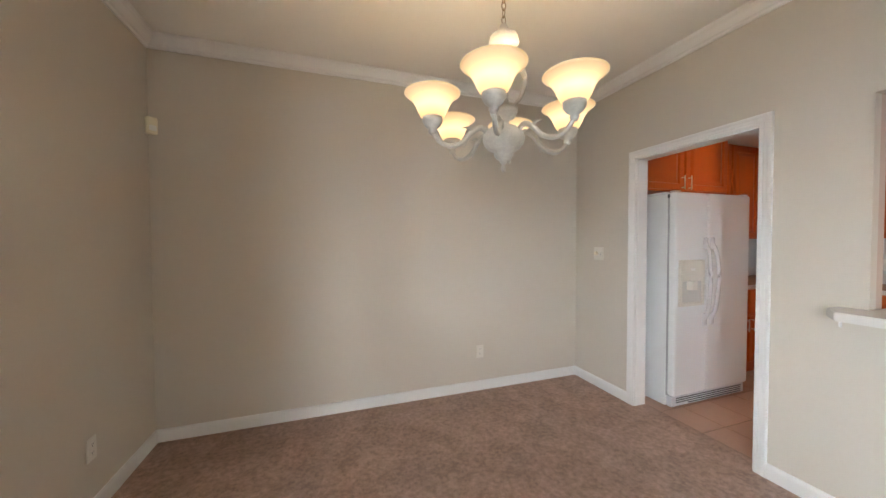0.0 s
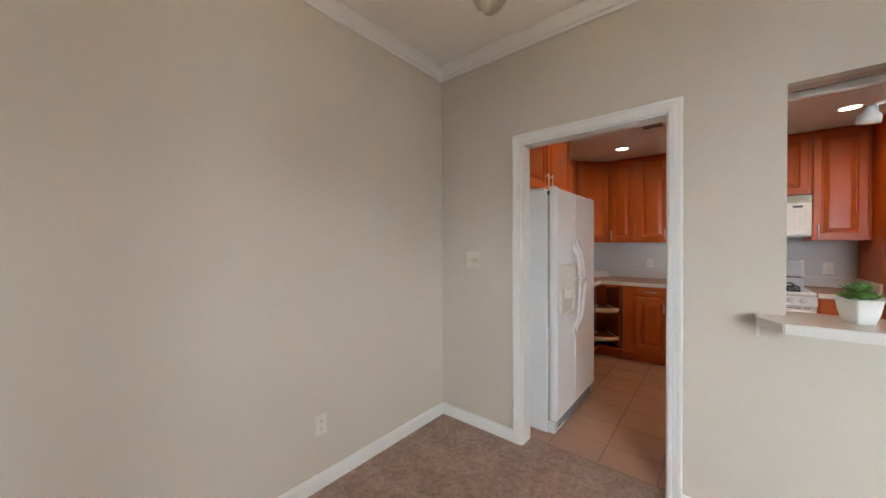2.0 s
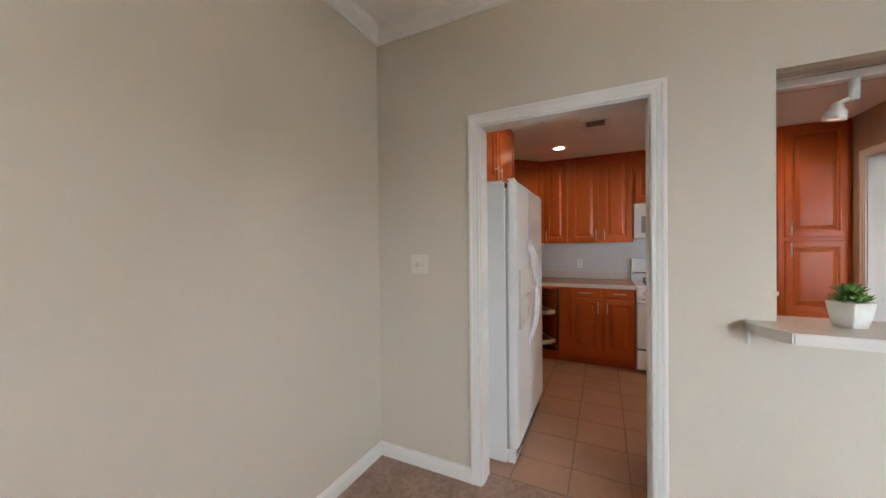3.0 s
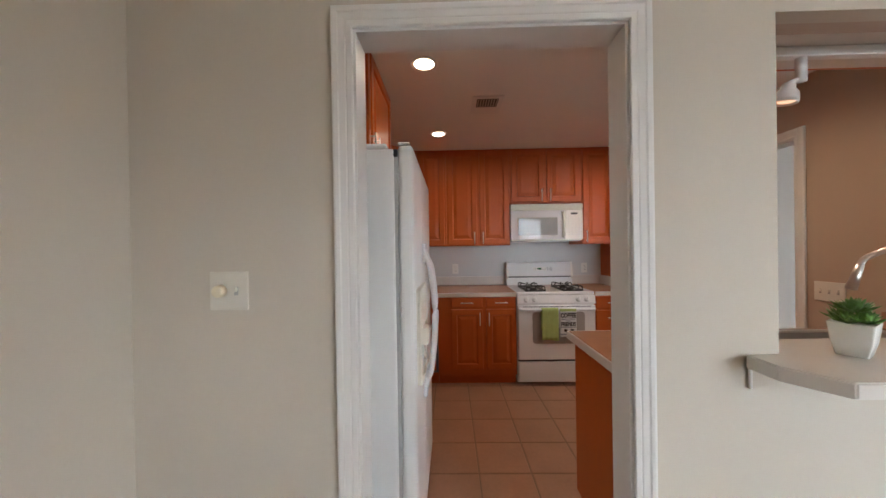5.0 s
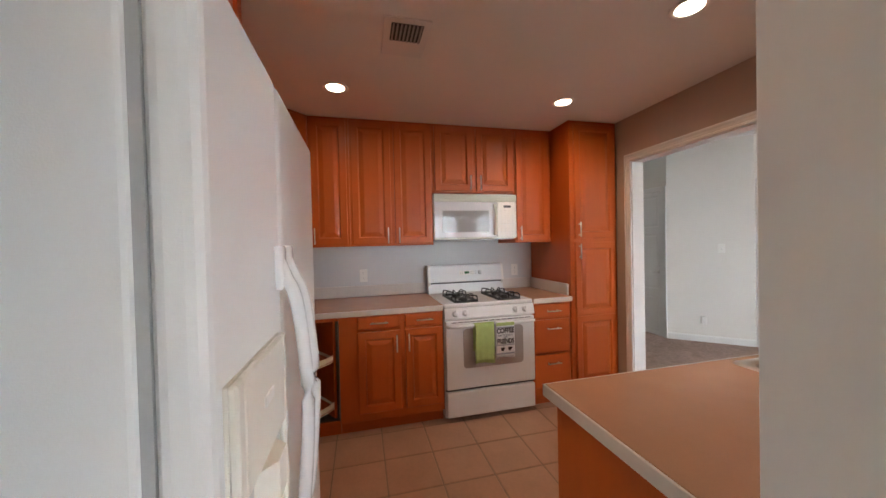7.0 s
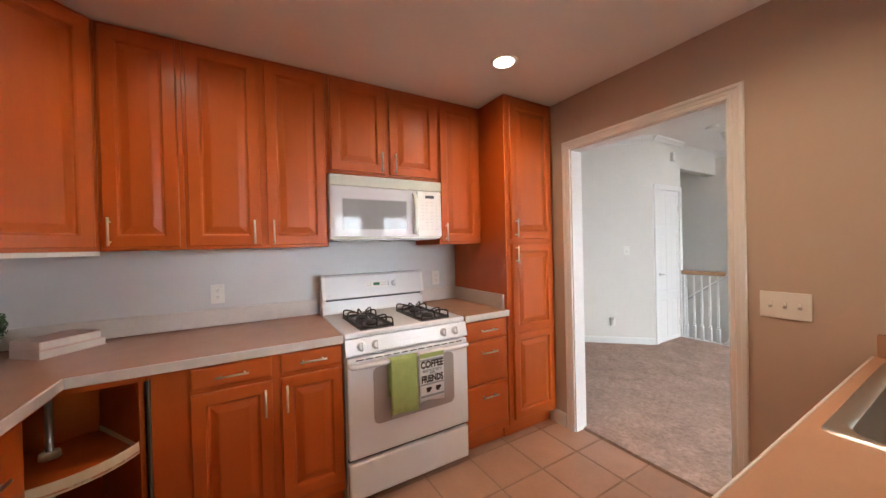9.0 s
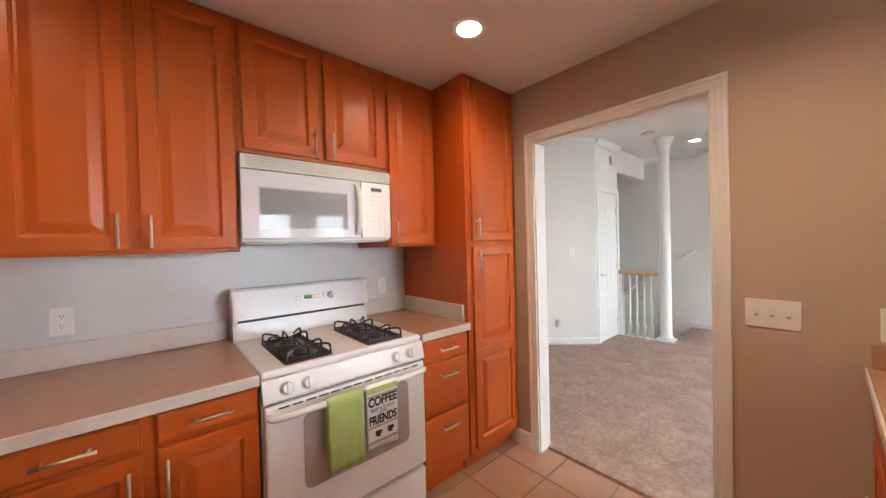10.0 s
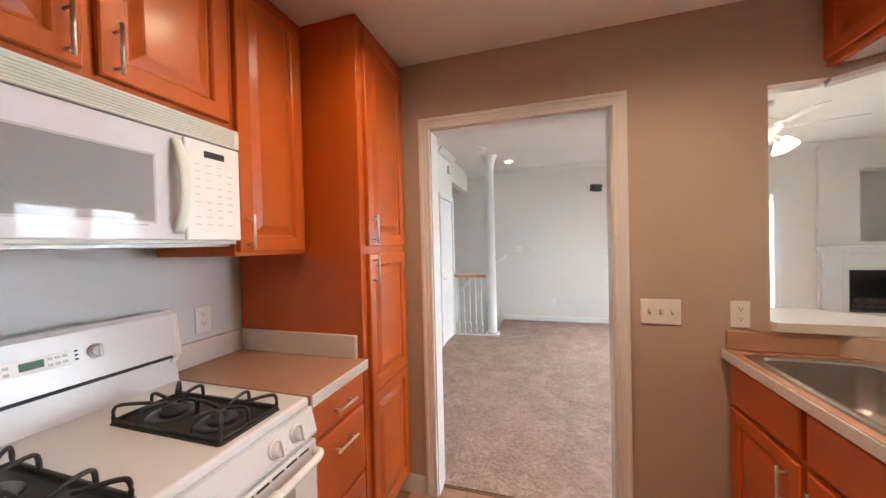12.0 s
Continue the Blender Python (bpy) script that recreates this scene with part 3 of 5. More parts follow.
for e in ((5.648, 5.668, 0.473, 0.83, 0.915, 1.015, 0.003), (5.02, 5.647, 0.473, 0.491, 0.915, 1.015, 0.003)):
    part("backsplash", boxes(e), LAMEDGE, ct, "low pale laminate backsplash")
ct = thing("worktop", pose(0, 0, 0), "laminate peninsula worktop with a sink cut-out", "worktop", "worktops")
SX0, SX1, SY0, SY1 = 3.02, 3.46, 0.09, 0.86
bm = slab([2.832, SX0, SX1, 3.498], [0.003, SY0, SY1, 1.612], {(1, 1), (0, 0)}, lambda u, v, w: ((u, v, w) if not (u < 2.9 and v < 0.2) else (u, 0.295, w)) if not (u == SX0 and v == 0.003) else (3.12, v, w), 0.876, 0.914)
part("top", bm, LAMINATE, ct)
for e in ((3.4985, 3.506, 0.003, 1.62, 0.874, 0.9135, 0.002), (2.832, 3.4985, 1.6125, 1.62, 0.874, 0.9135, 0.002)):
    part("edge", boxes(e), LAMEDGE, ct, "pale laminate edge")
for e in ((3.12, 3.49, 0.001, 0.02, 0.915, 0.998, 0.003), (2.832, 2.85, 0.30, 1.60, 0.915, 0.998, 0.003)):
    part("backsplash", boxes(e), LAMINATE, ct)
ld = thing("pass_through_ledge", pose(0, 0, 0), "white stone-look ledge on the half wall", "ledge")
bm = bmesh.new()
prism(bm, [(2.716, 1.38), (2.62, 1.38), (2.51, 1.31), (2.51, 0.16), (3.0, -0.33), (3.36, -0.33), (3.33, -0.112), (3.33, 0.035), (3.0, 0.035), (2.87, 0.16), (2.87, 1.278), (2.716, 1.278)], 1.002, 1.042)
bmesh.ops.bevel(bm, geom=list(bm.edges), offset=0.004, segments=2, affect="EDGES")
part("slab", bm, mat("white_ledge_laminate", (0.70, 0.665, 0.62), 0.22, vary=0.02), ld)
part("end_bracket", boxes((2.710, 2.719, 1.362, 1.373, 0.942, 1.0, 0.003)), TRIM, ld)
# ---- fridge ----
fr = thing("fridge", pose(2.965, 2.43, 0), "white side-by-side fridge with water dispenser in the door", "fridge")
FW = 0.905
part("body", boxes((0, FW, 0.004, 0.73, 0.012, 1.735, 0.008, 2)), WHITETEX, fr)
part("top_cap", boxes((0.005, FW - 0.005, 0.03, 0.28, 1.735, 1.758, 0.010, 2)), WHITE, fr)
part("gasket", boxes((0.007, FW - 0.007, -0.009, 0.005, 0.10, 1.725)), mat("grey_gasket", (0.40, 0.40, 0.39), 0.6), fr, "grey rubber door gasket")
for hx in (0.012, FW - 0.042):
    part("hinge", boxes((hx - 0.009, hx + 0.03, -0.010, 0.006, 1.705, 1.7335, 0.002)), DARK, fr, "dark steel door hinge")
for name_x in ((0.0, 0.372), (0.378, FW)):
    d = part("door", boxes((name_x[0], name_x[1], -0.068, -0.008, 0.105, 1.750, 0.020, 3)), WHITETEX, fr)
    hx = 0.335 if name_x[0] == 0 else 0.415
    sgn = -1 if name_x[0] == 0 else 1
    pts = smooth_curve([(hx, -0.068, 1.36), (hx, -0.084, 1.32), (hx + 0.004 * sgn, -0.108, 1.25), (hx + 0.010 * sgn, -0.124, 1.05), (hx + 0.004 * sgn, -0.108, 0.82), (hx, -0.084, 0.74), (hx, -0.068, 0.70)])
    bm = bmesh.new()
    tube(bm, pts, 0.014, 10)
    box(bm, hx - 0.019, hx + 0.019, -0.084, -0.066, 1.29, 1.385, 0.006, 2)
    box(bm, hx - 0.019, hx + 0.019, -0.084, -0.066, 0.665, 0.76, 0.006, 2)
    part("handle", bm, WHITE, d, "curved white handle", True)
    part("hinge_cap", boxes((name_x[0] + (0.005 if sgn < 0 else 0.45), name_x[0] + (0.07 if sgn < 0 else 0.515), -0.055, -0.012, 1.7505, 1.760, 0.004, 2)), WHITE, d)
    if sgn < 0:
        bm = boxes((0.035, 0.315, -0.073, -0.067, 0.835, 1.205, 0.002), (0.035, 0.062, -0.086, -0.072, 0.835, 1.205, 0.004), (0.288, 0.315, -0.086, -0.072, 0.835, 1.205, 0.004), (0.062, 0.288, -0.086, -0.072, 1.035, 1.205, 0.004), (0.062, 0.288, -0.090, -0.072, 0.835, 0.862, 0.004))
        DISPENSER = mat("cream_dispenser_plastic", (0.73, 0.69, 0.60), 0.35, vary=0.02)
        part("dispenser", bm, DISPENSER, d, "cream water dispenser panel")
        # Flat sheet for the recess; its shade is a darker tone of the cream.
        part("dispenser_well", boxes((0.064, 0.286, -0.0745, -0.0735, 0.864, 1.033)), mat("shaded_dispenser_plastic", (0.62, 0.60, 0.54), 0.4), d)
        bm = bmesh.new()
        prism(bm, [(0.12, -0.0755), (0.23, -0.0755), (0.20, -0.105), (0.15, -0.105)], 0.965, 1.033)
        part("dispenser_spout", bm, DISPENSER, d)
        part("dispenser_button", boxes((0.15, 0.20, -0.089, -0.085, 1.12, 1.14, 0.002)), PLASTIC, d)
g = part("kick_grille", boxes((0.01, FW - 0.01, -0.045, 0.0, 0.014, 0.095, 0.004)), WHITE, fr, "white slotted kick grille")
for k in range(4):
    part("slot", boxes((0.06 if k else 0.2, FW - 0.05, -0.0475, -0.0445, 0.026 + 0.017 * k, 0.033 + 0.017 * k)), DARK, g)
for x in (0.05, FW - 0.05):
    part("foot", boxes((x - 0.02, x + 0.02, 0.02, 0.06, 0, 0.013)), BLACK, fr)

# ---- range ----
rg = thing("gas_range", pose(4.985, 1.586, 0, 0, 0, -90), "white gas range with black grates and oven door", "range")
RW = 0.749
part("body", boxes((0, RW, 0.012, 0.655, 0.03, 0.885, 0.004)), WHITE, rg)
bm = boxes((0.0, RW, -0.005, 0.60, 0.885, 0.916, 0.010, 3))
part("cooktop", bm, WHITE, rg)
bm = bmesh.new()
prof = [(0.012, 0.800), (-0.028, 0.800), (-0.030, 0.81), (-0.012, 0.884), (0.012, 0.884)]
a = [bm.verts.new((0.0, y, z)) for y, z in prof]
b = [bm.verts.new((RW, y, z)) for y, z in prof]
for i in range(5):
    bm.faces.new((a[i], a[(i + 1) % 5], b[(i + 1) % 5], b[i]))
bm.faces.new(a)
bm.faces.new(b)
cp = part("control_panel", bm, WHITE, rg)
for x in (0.085, 0.165, 0.585, 0.665):
    k = bmesh.new()
    lathe(k, [(0.026, 0.0), (0.026, 0.006), (0.022, 0.010), (0.020, 0.024), (0.016, 0.027), (0.0, 0.027)], 18)
    box(k, -0.005, 0.005, -0.022, 0.022, 0.012, 0.034, 0.002)
    part("knob", k, WHITE, cp, "white burner knob", at=pose(x, -0.021, 0.843, 76, 0, 0))
part("badge", boxes((0.30, 0.43, -0.0225, -0.0175, 0.838, 0.843)), NICKEL, cp)
od = part("oven_door", boxes((0.004, RW - 0.004, -0.034, 0.011, 0.262, 0.79, 0.010, 3)), WHITE, rg)
rr = 0.03
corner = [(cx + rr * math.cos(math.radians(a0 + s)), cz + rr * math.sin(math.radians(a0 + s))) for cx, cz, a0 in ((0.61, 0.695, 0), (0.17, 0.695, 90), (0.17, 0.45, 180), (0.61, 0.45, 270)) for s in (0, 30, 60, 90)]
bm = bmesh.new()
prism(bm, [(x, -z) for x, z in corner], -0.0005, 0.003)
bmesh.ops.transform(bm, matrix=pose(0, -0.034, 0, 90, 0, 0) @ Matrix.Diagonal((1, -1, 1, 1)), verts=bm.verts)
part("oven_window", bm, GREYGLASS, od, "grey oven window")
hb = bmesh.new()
tube(hb, smooth_curve([(0.02, -0.034, 0.752), (0.03, -0.062, 0.755), (0.10, -0.072, 0.755), (0.37, -0.074, 0.755), (0.65, -0.072, 0.755), (0.72, -0.062, 0.755), (0.73, -0.034, 0.752)]), 0.013, 10)
part("oven_handle", hb, WHITE, od, "white towel-bar oven handle", True)
vs = as_mesh("vent_slot", boxes((-0.020, 0.020, -0.0360, -0.0335, -0.003, 0.003)), DARK)
for i in range(13):
    part("vent_slot", vs, DARK, od, at=pose(0.07 + i * 0.051, 0, 0.777))
part("drawer", boxes((0.004, RW - 0.004, -0.030, 0.011, 0.045, 0.240, 0.012, 3)), WHITE, rg)
part("gap", boxes((0.006, RW - 0.006, -0.004, 0.0115, 0.242, 0.260)), DARK, rg)
bg = bmesh.new()
prof = [(0.575, 0.905), (0.592, 1.01), (0.560, 1.02), (0.585, 1.165), (0.600, 1.178), (0.64, 1.178), (0.655, 1.16), (0.655, 0.905)]
a = [bg.verts.new((0.0, y, z)) for y, z in prof]
b = [bg.verts.new((RW, y, z)) for y, z in prof]
n = len(prof)
for i in range(n):
    bg.faces.new((a[i], a[(i + 1) % n], b[(i + 1) % n], b[i]))
bg.faces.new(a)
bg.faces.new(b)
bgp = part("backguard", bg, WHITE, rg)
part("seam", boxes((0.02, RW - 0.02, 0.5755, 0.59, 1.004, 1.012)), DARK, bgp, "dark seam")
lean = pose(0, 0.560, 1.02, -9.5, 0, 0) @ pose(0, 0, -0.014)
part("clock_panel", boxes((0.30, 0.45, -0.003, 0.002, 0.075, 0.115, 0.001)), PLASTIC, bgp, at=lean)
part("clock_display", boxes((0.352, 0.398, -0.0045, 0.0, 0.086, 0.107)), mat("green_display", (0.012, 0.12, 0.035), 0.4), bgp, "small green clock display", at=lean)
KEYGREY = mat("grey_button_plastic", (0.48, 0.47, 0.45), 0.4, vary=0.02)
for i in range(3):
    for j in (0.312, 0.330, 0.410, 0.425, 0.440):
        if i < 2:
            part("button", boxes((j - 0.005, j + 0.005, -0.0045, 0.0, 0.082 + i * 0.017, 0.090 + i * 0.017)), KEYGREY, bgp, at=lean)
    part("indicator", boxes((0.462, 0.468, -0.003, 0.001, 0.082 + i * 0.012, 0.087 + i * 0.012)), DARK, bgp, at=lean)
k = bmesh.new()
lathe(k, [(0.022, 0.0), (0.022, 0.006), (0.018, 0.010), (0.017, 0.020), (0.0, 0.022)], 18)
box(k, -0.004, 0.004, -0.018, 0.018, 0.010, 0.028, 0.002)
part("knob", k, WHITE, bgp, "white oven knob", at=lean @ pose(0.51, 0.0, 0.095, 90, 0, 0))
for x0 in (-0.0015, RW - 0.020):
    bm = bmesh.new()
    rows = [[bm.verts.new((x, y - 0.0015, z + 0.0015 * (z > 1.1))) for y, z in prof[2:]] for x in (x0, x0 + 0.0215)]
    for i in range(5):
        bm.faces.new((rows[0][i], rows[0][i + 1], rows[1][i + 1], rows[1][i]))
    bm.faces.new(rows[0])
    bm.faces.new(rows[1])
    bm.faces.new((rows[0][0], rows[0][5], rows[1][5], rows[1][0]))
    part("end_cap", bm, PLASTIC, bgp, "cream plastic end cap")
part("emblem", boxes((0.035, 0.05, -0.003, 0.001, 0.03, 0.045, 0.001)), NICKEL, bgp, at=lean)


CHROME = mat("dull_burner_steel", (0.16, 0.15, 0.15), 0.32, 0.8, vary=0.2, scale=25)


def grate(x0, x1):
    """A cast iron grate over two burners, with the dark pan sunk below it."""
    xc, y0, y1 = (x0 + x1) / 2, 0.030, 0.425
    bm, last = loft([(rounded(x0 - 0.010, x1 + 0.010, y0 - 0.010, y1 + 0.010, 0.012, 3), 0.9162), (rounded(x0 - 0.007, x1 + 0.007, y0 - 0.007, y1 + 0.007, 0.012, 3), 0.9215), (rounded(x0 + 0.002, x1 - 0.002, y0 + 0.002, y1 - 0.002, 0.010, 3), 0.9205), (rounded(x0 + 0.010, x1 - 0.010, y0 + 0.010, y1 - 0.010, 0.010, 3), 0.9170)])
    bm.faces.new(last)
    part("burner_pan", bm, IRON, rg, "black burner pan")
    centres = (y0 + (y1 - y0) * 0.26, y0 + (y1 - y0) * 0.74)
    bm = bmesh.new()
    rx, ry = (x1 - x0) / 2, (y1 - y0) * 0.24
    for yc in centres:
        for dx, dy in ((1, 0), (-1, 0), (0, 1), (0, -1)):
            tube(bm, smooth_curve([(xc + dx * rx, yc + dy * ry, 0.921), (xc + dx * rx * 0.97, yc + dy * ry * 0.97, 0.957), (xc + dx * rx * 0.82, yc + dy * ry * 0.82, 0.965), (xc + dx * rx * 0.5, yc + dy * ry * 0.5, 0.961), (xc + dx * rx * 0.20, yc + dy * ry * 0.20, 0.953)], 4), 0.0050, 6)
    for dx in (1, -1):
        for y, yc in ((y0, centres[0]), (y1, centres[1])):
            tube(bm, smooth_curve([(xc + dx * rx, y, 0.921), (xc + dx * rx * 0.98, y, 0.957), (xc + dx * rx * 0.82, y + (yc - y) * 0.15, 0.965), (xc + dx * rx * 0.40, y + (yc - y) * 0.62, 0.958)], 4), 0.0050, 6)
    tube(bm, [(x0, y0, 0.926), (x1, y0, 0.926), (x1, y1, 0.926), (x0, y1, 0.926)], 0.0055, 6, True)
    part("grate", bm, IRON, rg, "black cast iron burner grate", True)
    for yc in centres:
        k = bmesh.new()
        lathe(k, [(0.066, 0.9175), (0.062, 0.9215), (0.046, 0.9185), (0.030, 0.9175)], 24, (xc, yc, 0))
        part("drip_ring", k, CHROME, rg, "dull steel drip ring", True)
        k = bmesh.new()
        lathe(k, [(0.036, 0.9175), (0.036, 0.930), (0.028, 0.932), (0.028, 0.940), (0.0, 0.942)], 20, (xc, yc, 0))
        part("burner_cap", k, IRON, rg, "", True)


grate(0.102, 0.282)
grate(0.468, 0.648)

# ---- microwave ----
mw = thing("microwave", pose(5.245, 1.586, 1.418, 0, 0, -90), "white over-the-range microwave with grey window", "microwave")
MW, MH = 0.752, 0.385
part("body", boxes((0, MW, 0.02, 0.42, 0, MH, 0.004)), ALMOND, mw)
# Backing darker than the almond slats: shade between them put into its colour.
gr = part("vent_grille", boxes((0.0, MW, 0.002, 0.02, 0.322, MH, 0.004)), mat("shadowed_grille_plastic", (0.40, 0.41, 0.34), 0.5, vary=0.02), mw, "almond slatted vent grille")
part("grille_rim", boxes((0.0, MW, -0.003, 0.003, 0.376, MH, 0.002), (0.0, MW, -0.003, 0.003, 0.322, 0.329, 0.002), (0.0, 0.022, -0.003, 0.003, 0.329, 0.376, 0.001), (MW - 0.022, MW, -0.003, 0.003, 0.329, 0.376, 0.001)), ALMOND, gr)
sl = as_mesh("slat", boxes((0.022, MW - 0.022, -0.0035, 0.0035, -0.0030, 0.0030, 0.001)), ALMOND)
for i in range(6):
    part("slat", sl, ALMOND, gr, at=pose(0, 0, 0.3335 + i * 0.0078, 20, 0, 0))
for x in (0.17, 0.59):
    bm = bmesh.new()
    lathe(bm, [(0.0, 0.0), (0.004, 0.0), (0.003, 0.0015), (0.0, 0.0018)], 10)
    part("screw", bm, NICKEL, gr, "small screw head", False, pose(x, -0.0045, 0.364, 90, 0, 0))
d = part("door", boxes((0.0, 0.565, 0.0, 0.02, 0.012, 0.318, 0.004, 2)), MWDOOR, mw)
part("window_frame", boxes((0.069, 0.491, -0.0008, 0.002, 0.056, 0.246)), mat("grey_window_edge", (0.50, 0.49, 0.49), 0.1, vary=0.02), d)
part("door_window", boxes((0.075, 0.485, -0.0015, 0.002, 0.062, 0.240)), MWGLASS, d, "grey reflective door window")
hb = bmesh.new()
last = None
for i in range(13):
    u = i / 12
    y, z = -0.004 - 0.034 * math.sin(math.pi * u) ** 0.7, 0.030 + 0.272 * u
    q = [hb.verts.new(p) for p in ((0.531, y + 0.010, z), (0.532, y + 0.001, z), (0.537, y - 0.002, z), (0.554, y - 0.002, z), (0.559, y + 0.001, z), (0.560, y + 0.010, z))]
    if last:
        for j in range(6):
            hb.faces.new((last[j], last[(j + 1) % 6], q[(j + 1) % 6], q[j]))
    else:
        hb.faces.new(q)
    last = q
hb.faces.new(last)
part("door_handle", hb, ALMOND, d, "curved almond handle", True)
cpn = part("control_panel", boxes((0.570, MW, 0.0, 0.02, 0.012, 0.318, 0.004, 2)), PLASTIC, mw)
part("print_bar", boxes((0.41, 0.47, -0.0018, 0.0, 0.050, 0.0535)), GREYGLASS, d, "small grey printed bar")
part("display", boxes((0.628, 0.695, -0.002, 0.002, 0.270, 0.290)), BLACK, cpn, "black clock display")
kb = as_mesh("key", boxes((-0.008, 0.008, -0.0008, 0.001, -0.0014, 0.0014)), mat("grey_key_print", (0.56, 0.55, 0.52), 0.5))
for i in range(9):
    for j in range(4):
        if (i * 4 + j) % 7 != 3:
            part("key", kb, PLASTIC, cpn, at=pose(0.605 + j * 0.036, 0, 0.245 - i * 0.023))
part("underside", boxes((0.02, MW - 0.02, 0.03, 0.40, -0.008, 0.0)), mat("grey_filter_steel", (0.35, 0.34, 0.33), 0.4, 0.6), mw)

# ---- lamps ----
can_mesh = bmesh.new()
lathe(can_mesh, [(0.057, 0.0), (0.062, -0.004), (0.074, -0.007), (0.080, -0.004), (0.080, 0.0)], 32)
CAN_RING = as_mesh("ring", can_mesh, CEIL, True)
lens = bmesh.new()
lathe(lens, [(0.0, -0.0035), (0.045, -0.003), (0.0565, -0.002), (0.0565, 0.0)], 32)
CAN_LENS = as_mesh("lens", lens, CANGLOW, True)
for x, y in CANS:
    o = thing("recessed_light", pose(x, y, KT - 0.001), "lit round recessed ceiling light with white trim", "ceiling light", "recessed lights")
    part("ring", CAN_RING, TRIM, o)
    part("lens", CAN_LENS, CANGLOW, o, "glowing warm lens")
o = thing("recessed_light", pose(4.75, -3.75, TOP - 0.001), "lit round recessed light above the stairs", "ceiling light", "recessed lights")
part("ring", CAN_RING, TRIM, o)
part("lens", CAN_LENS, CANGLOW, o, "glowing warm lens")

v = thing("ceiling_vent", pose(4.13, 1.95, KT), "white ceiling register with dark louvres", "vent")
part("frame", boxes((-0.11, 0.19, -0.11, 0.11, -0.008, -0.0005, 0.002)), TRIM, v)
part("backing", boxes((-0.075, 0.055, -0.075, 0.075, -0.0095, -0.0075)), DARK, v, "dark opening")
sl = as_mesh("slat", boxes((-0.075, 0.055, -0.004, 0.004, -0.014, -0.009)), mat("grey_louvre", (0.34, 0.32, 0.31), 0.5))
for i in range(8):
    part("slat", sl, TRIM, v, at=pose(0, -0.066 + i * 0.0187, 0))

# chandelier
ch = thing("chandelier", pose(1.0, 1.585, 0), "white-washed six-arm chandelier with lit frosted glass shades", "chandelier")
CHALK = mat("chalky_white_metal", (0.54, 0.51, 0.45), 0.55, vary=0.12, scale=40, bump=0.2, bump_scale=120)
shade_mat = bpy.data.materials.new("lit_frosted_shade")
shade_mat.use_nodes = True
t = shade_mat.node_tree
pb = t.nodes["Principled BSDF"]
pb.inputs["Base Color"].default_value = (0.30, 0.24, 0.16, 1)
pb.inputs["Roughness"].default_value = 0.35
tc = t.nodes.new("ShaderNodeTexCoord")
sp = t.nodes.new("ShaderNodeSeparateXYZ")
t.links.new(tc.outputs["Object"], sp.inputs[0])
mr = t.nodes.new("ShaderNodeMapRange")
mr.inputs[1].default_value, mr.inputs[2].default_value, mr.inputs[3].default_value, mr.inputs[4].default_value = 0.0, 0.09, 0.0, 1.0
t.links.new(sp.outputs[2], mr.inputs[0])
# Bulb light through the glass is painted as emission, brightest around mid height.
cr = t.nodes.new("ShaderNodeValToRGB")
cr.color_ramp.elements[0].position, cr.color_ramp.elements[0].color = 0.0, (1.0, 0.66, 0.27, 1)
cr.color_ramp.elements[1].position, cr.color_ramp.elements[1].color = 1.0, (0.95, 0.64, 0.30, 1)
e2 = cr.color_ramp.elements.new(0.50)
e2.color = (1.0, 0.74, 0.38, 1)
t.links.new(mr.outputs[0], cr.inputs[0])
sr = t.nodes.new("ShaderNodeValToRGB")
sr.color_ramp.elements[0].position, sr.color_ramp.elements[0].color = 0.0, (0.75, 0.75, 0.75, 1)
sr.color_ramp.elements[1].position, sr.color_ramp.elements[1].color = 1.0, (0.42, 0.42, 0.42, 1)
e3 = sr.color_ramp.elements.new(0.40)
e3.color = (1.2, 1.2, 1.2, 1)
t.links.new(mr.outputs[0], sr.inputs[0])
ml = t.nodes.new("ShaderNodeMath")
ml.operation = "MULTIPLY"
ml.inputs[1].default_value = 1.25
t.links.new(sr.outputs[0], ml.inputs[0])
t.links.new(cr.outputs[0], pb.inputs["Emission Color"])
t.links.new(ml.outputs[0], pb.inputs["Emission Strength"])
bm = bmesh.new()
lathe(bm, [(0.0, 1.622), (0.006, 1.623), (0.009, 1.635), (0.005, 1.649), (0.012, 1.656), (0.014, 1.664), (0.030, 1.673), (0.036, 1.689), (0.032, 1.696), (0.058, 1.706), (0.074, 1.726), (0.078, 1.745), (0.072, 1.766), (0.050, 1.784), (0.022, 1.796), (0.020, 1.812), (0.040, 1.822), (0.050, 1.838), (0.053, 1.852), (0.045, 1.850), (0.020, 1.846), (0.017, 1.90), (0.022, 1.96), (0.016, 2.03), (0.020, 2.065), (0.048, 2.078), (0.056, 2.094), (0.050, 2.118), (0.024, 2.135), (0.010, 2.165), (0.0, 2.166)], 28)
part("stem", bm, CHALK, ch, "white-washed turned centre stem", True)
for k in range(3):
    bm = bmesh.new()
    a = math.radians(60 + 120 * k)
    prof = smooth_curve([(0.030, 0, 1.85), (0.070, 0, 1.88), (0.085, 0, 1.94), (0.060, 0, 2.00), (0.030, 0, 2.05), (0.035, 0, 2.09)])
    n = len(prof)
    tube(bm, prof, [0.004 + 0.006 * math.sin(math.pi * i / (n - 1)) for i in range(n)], 8)
    part("scroll", bm, CHALK, ch, "", True, pose(0, 0, 0, 0, 0, 60 + 120 * k))
arm = bmesh.new()
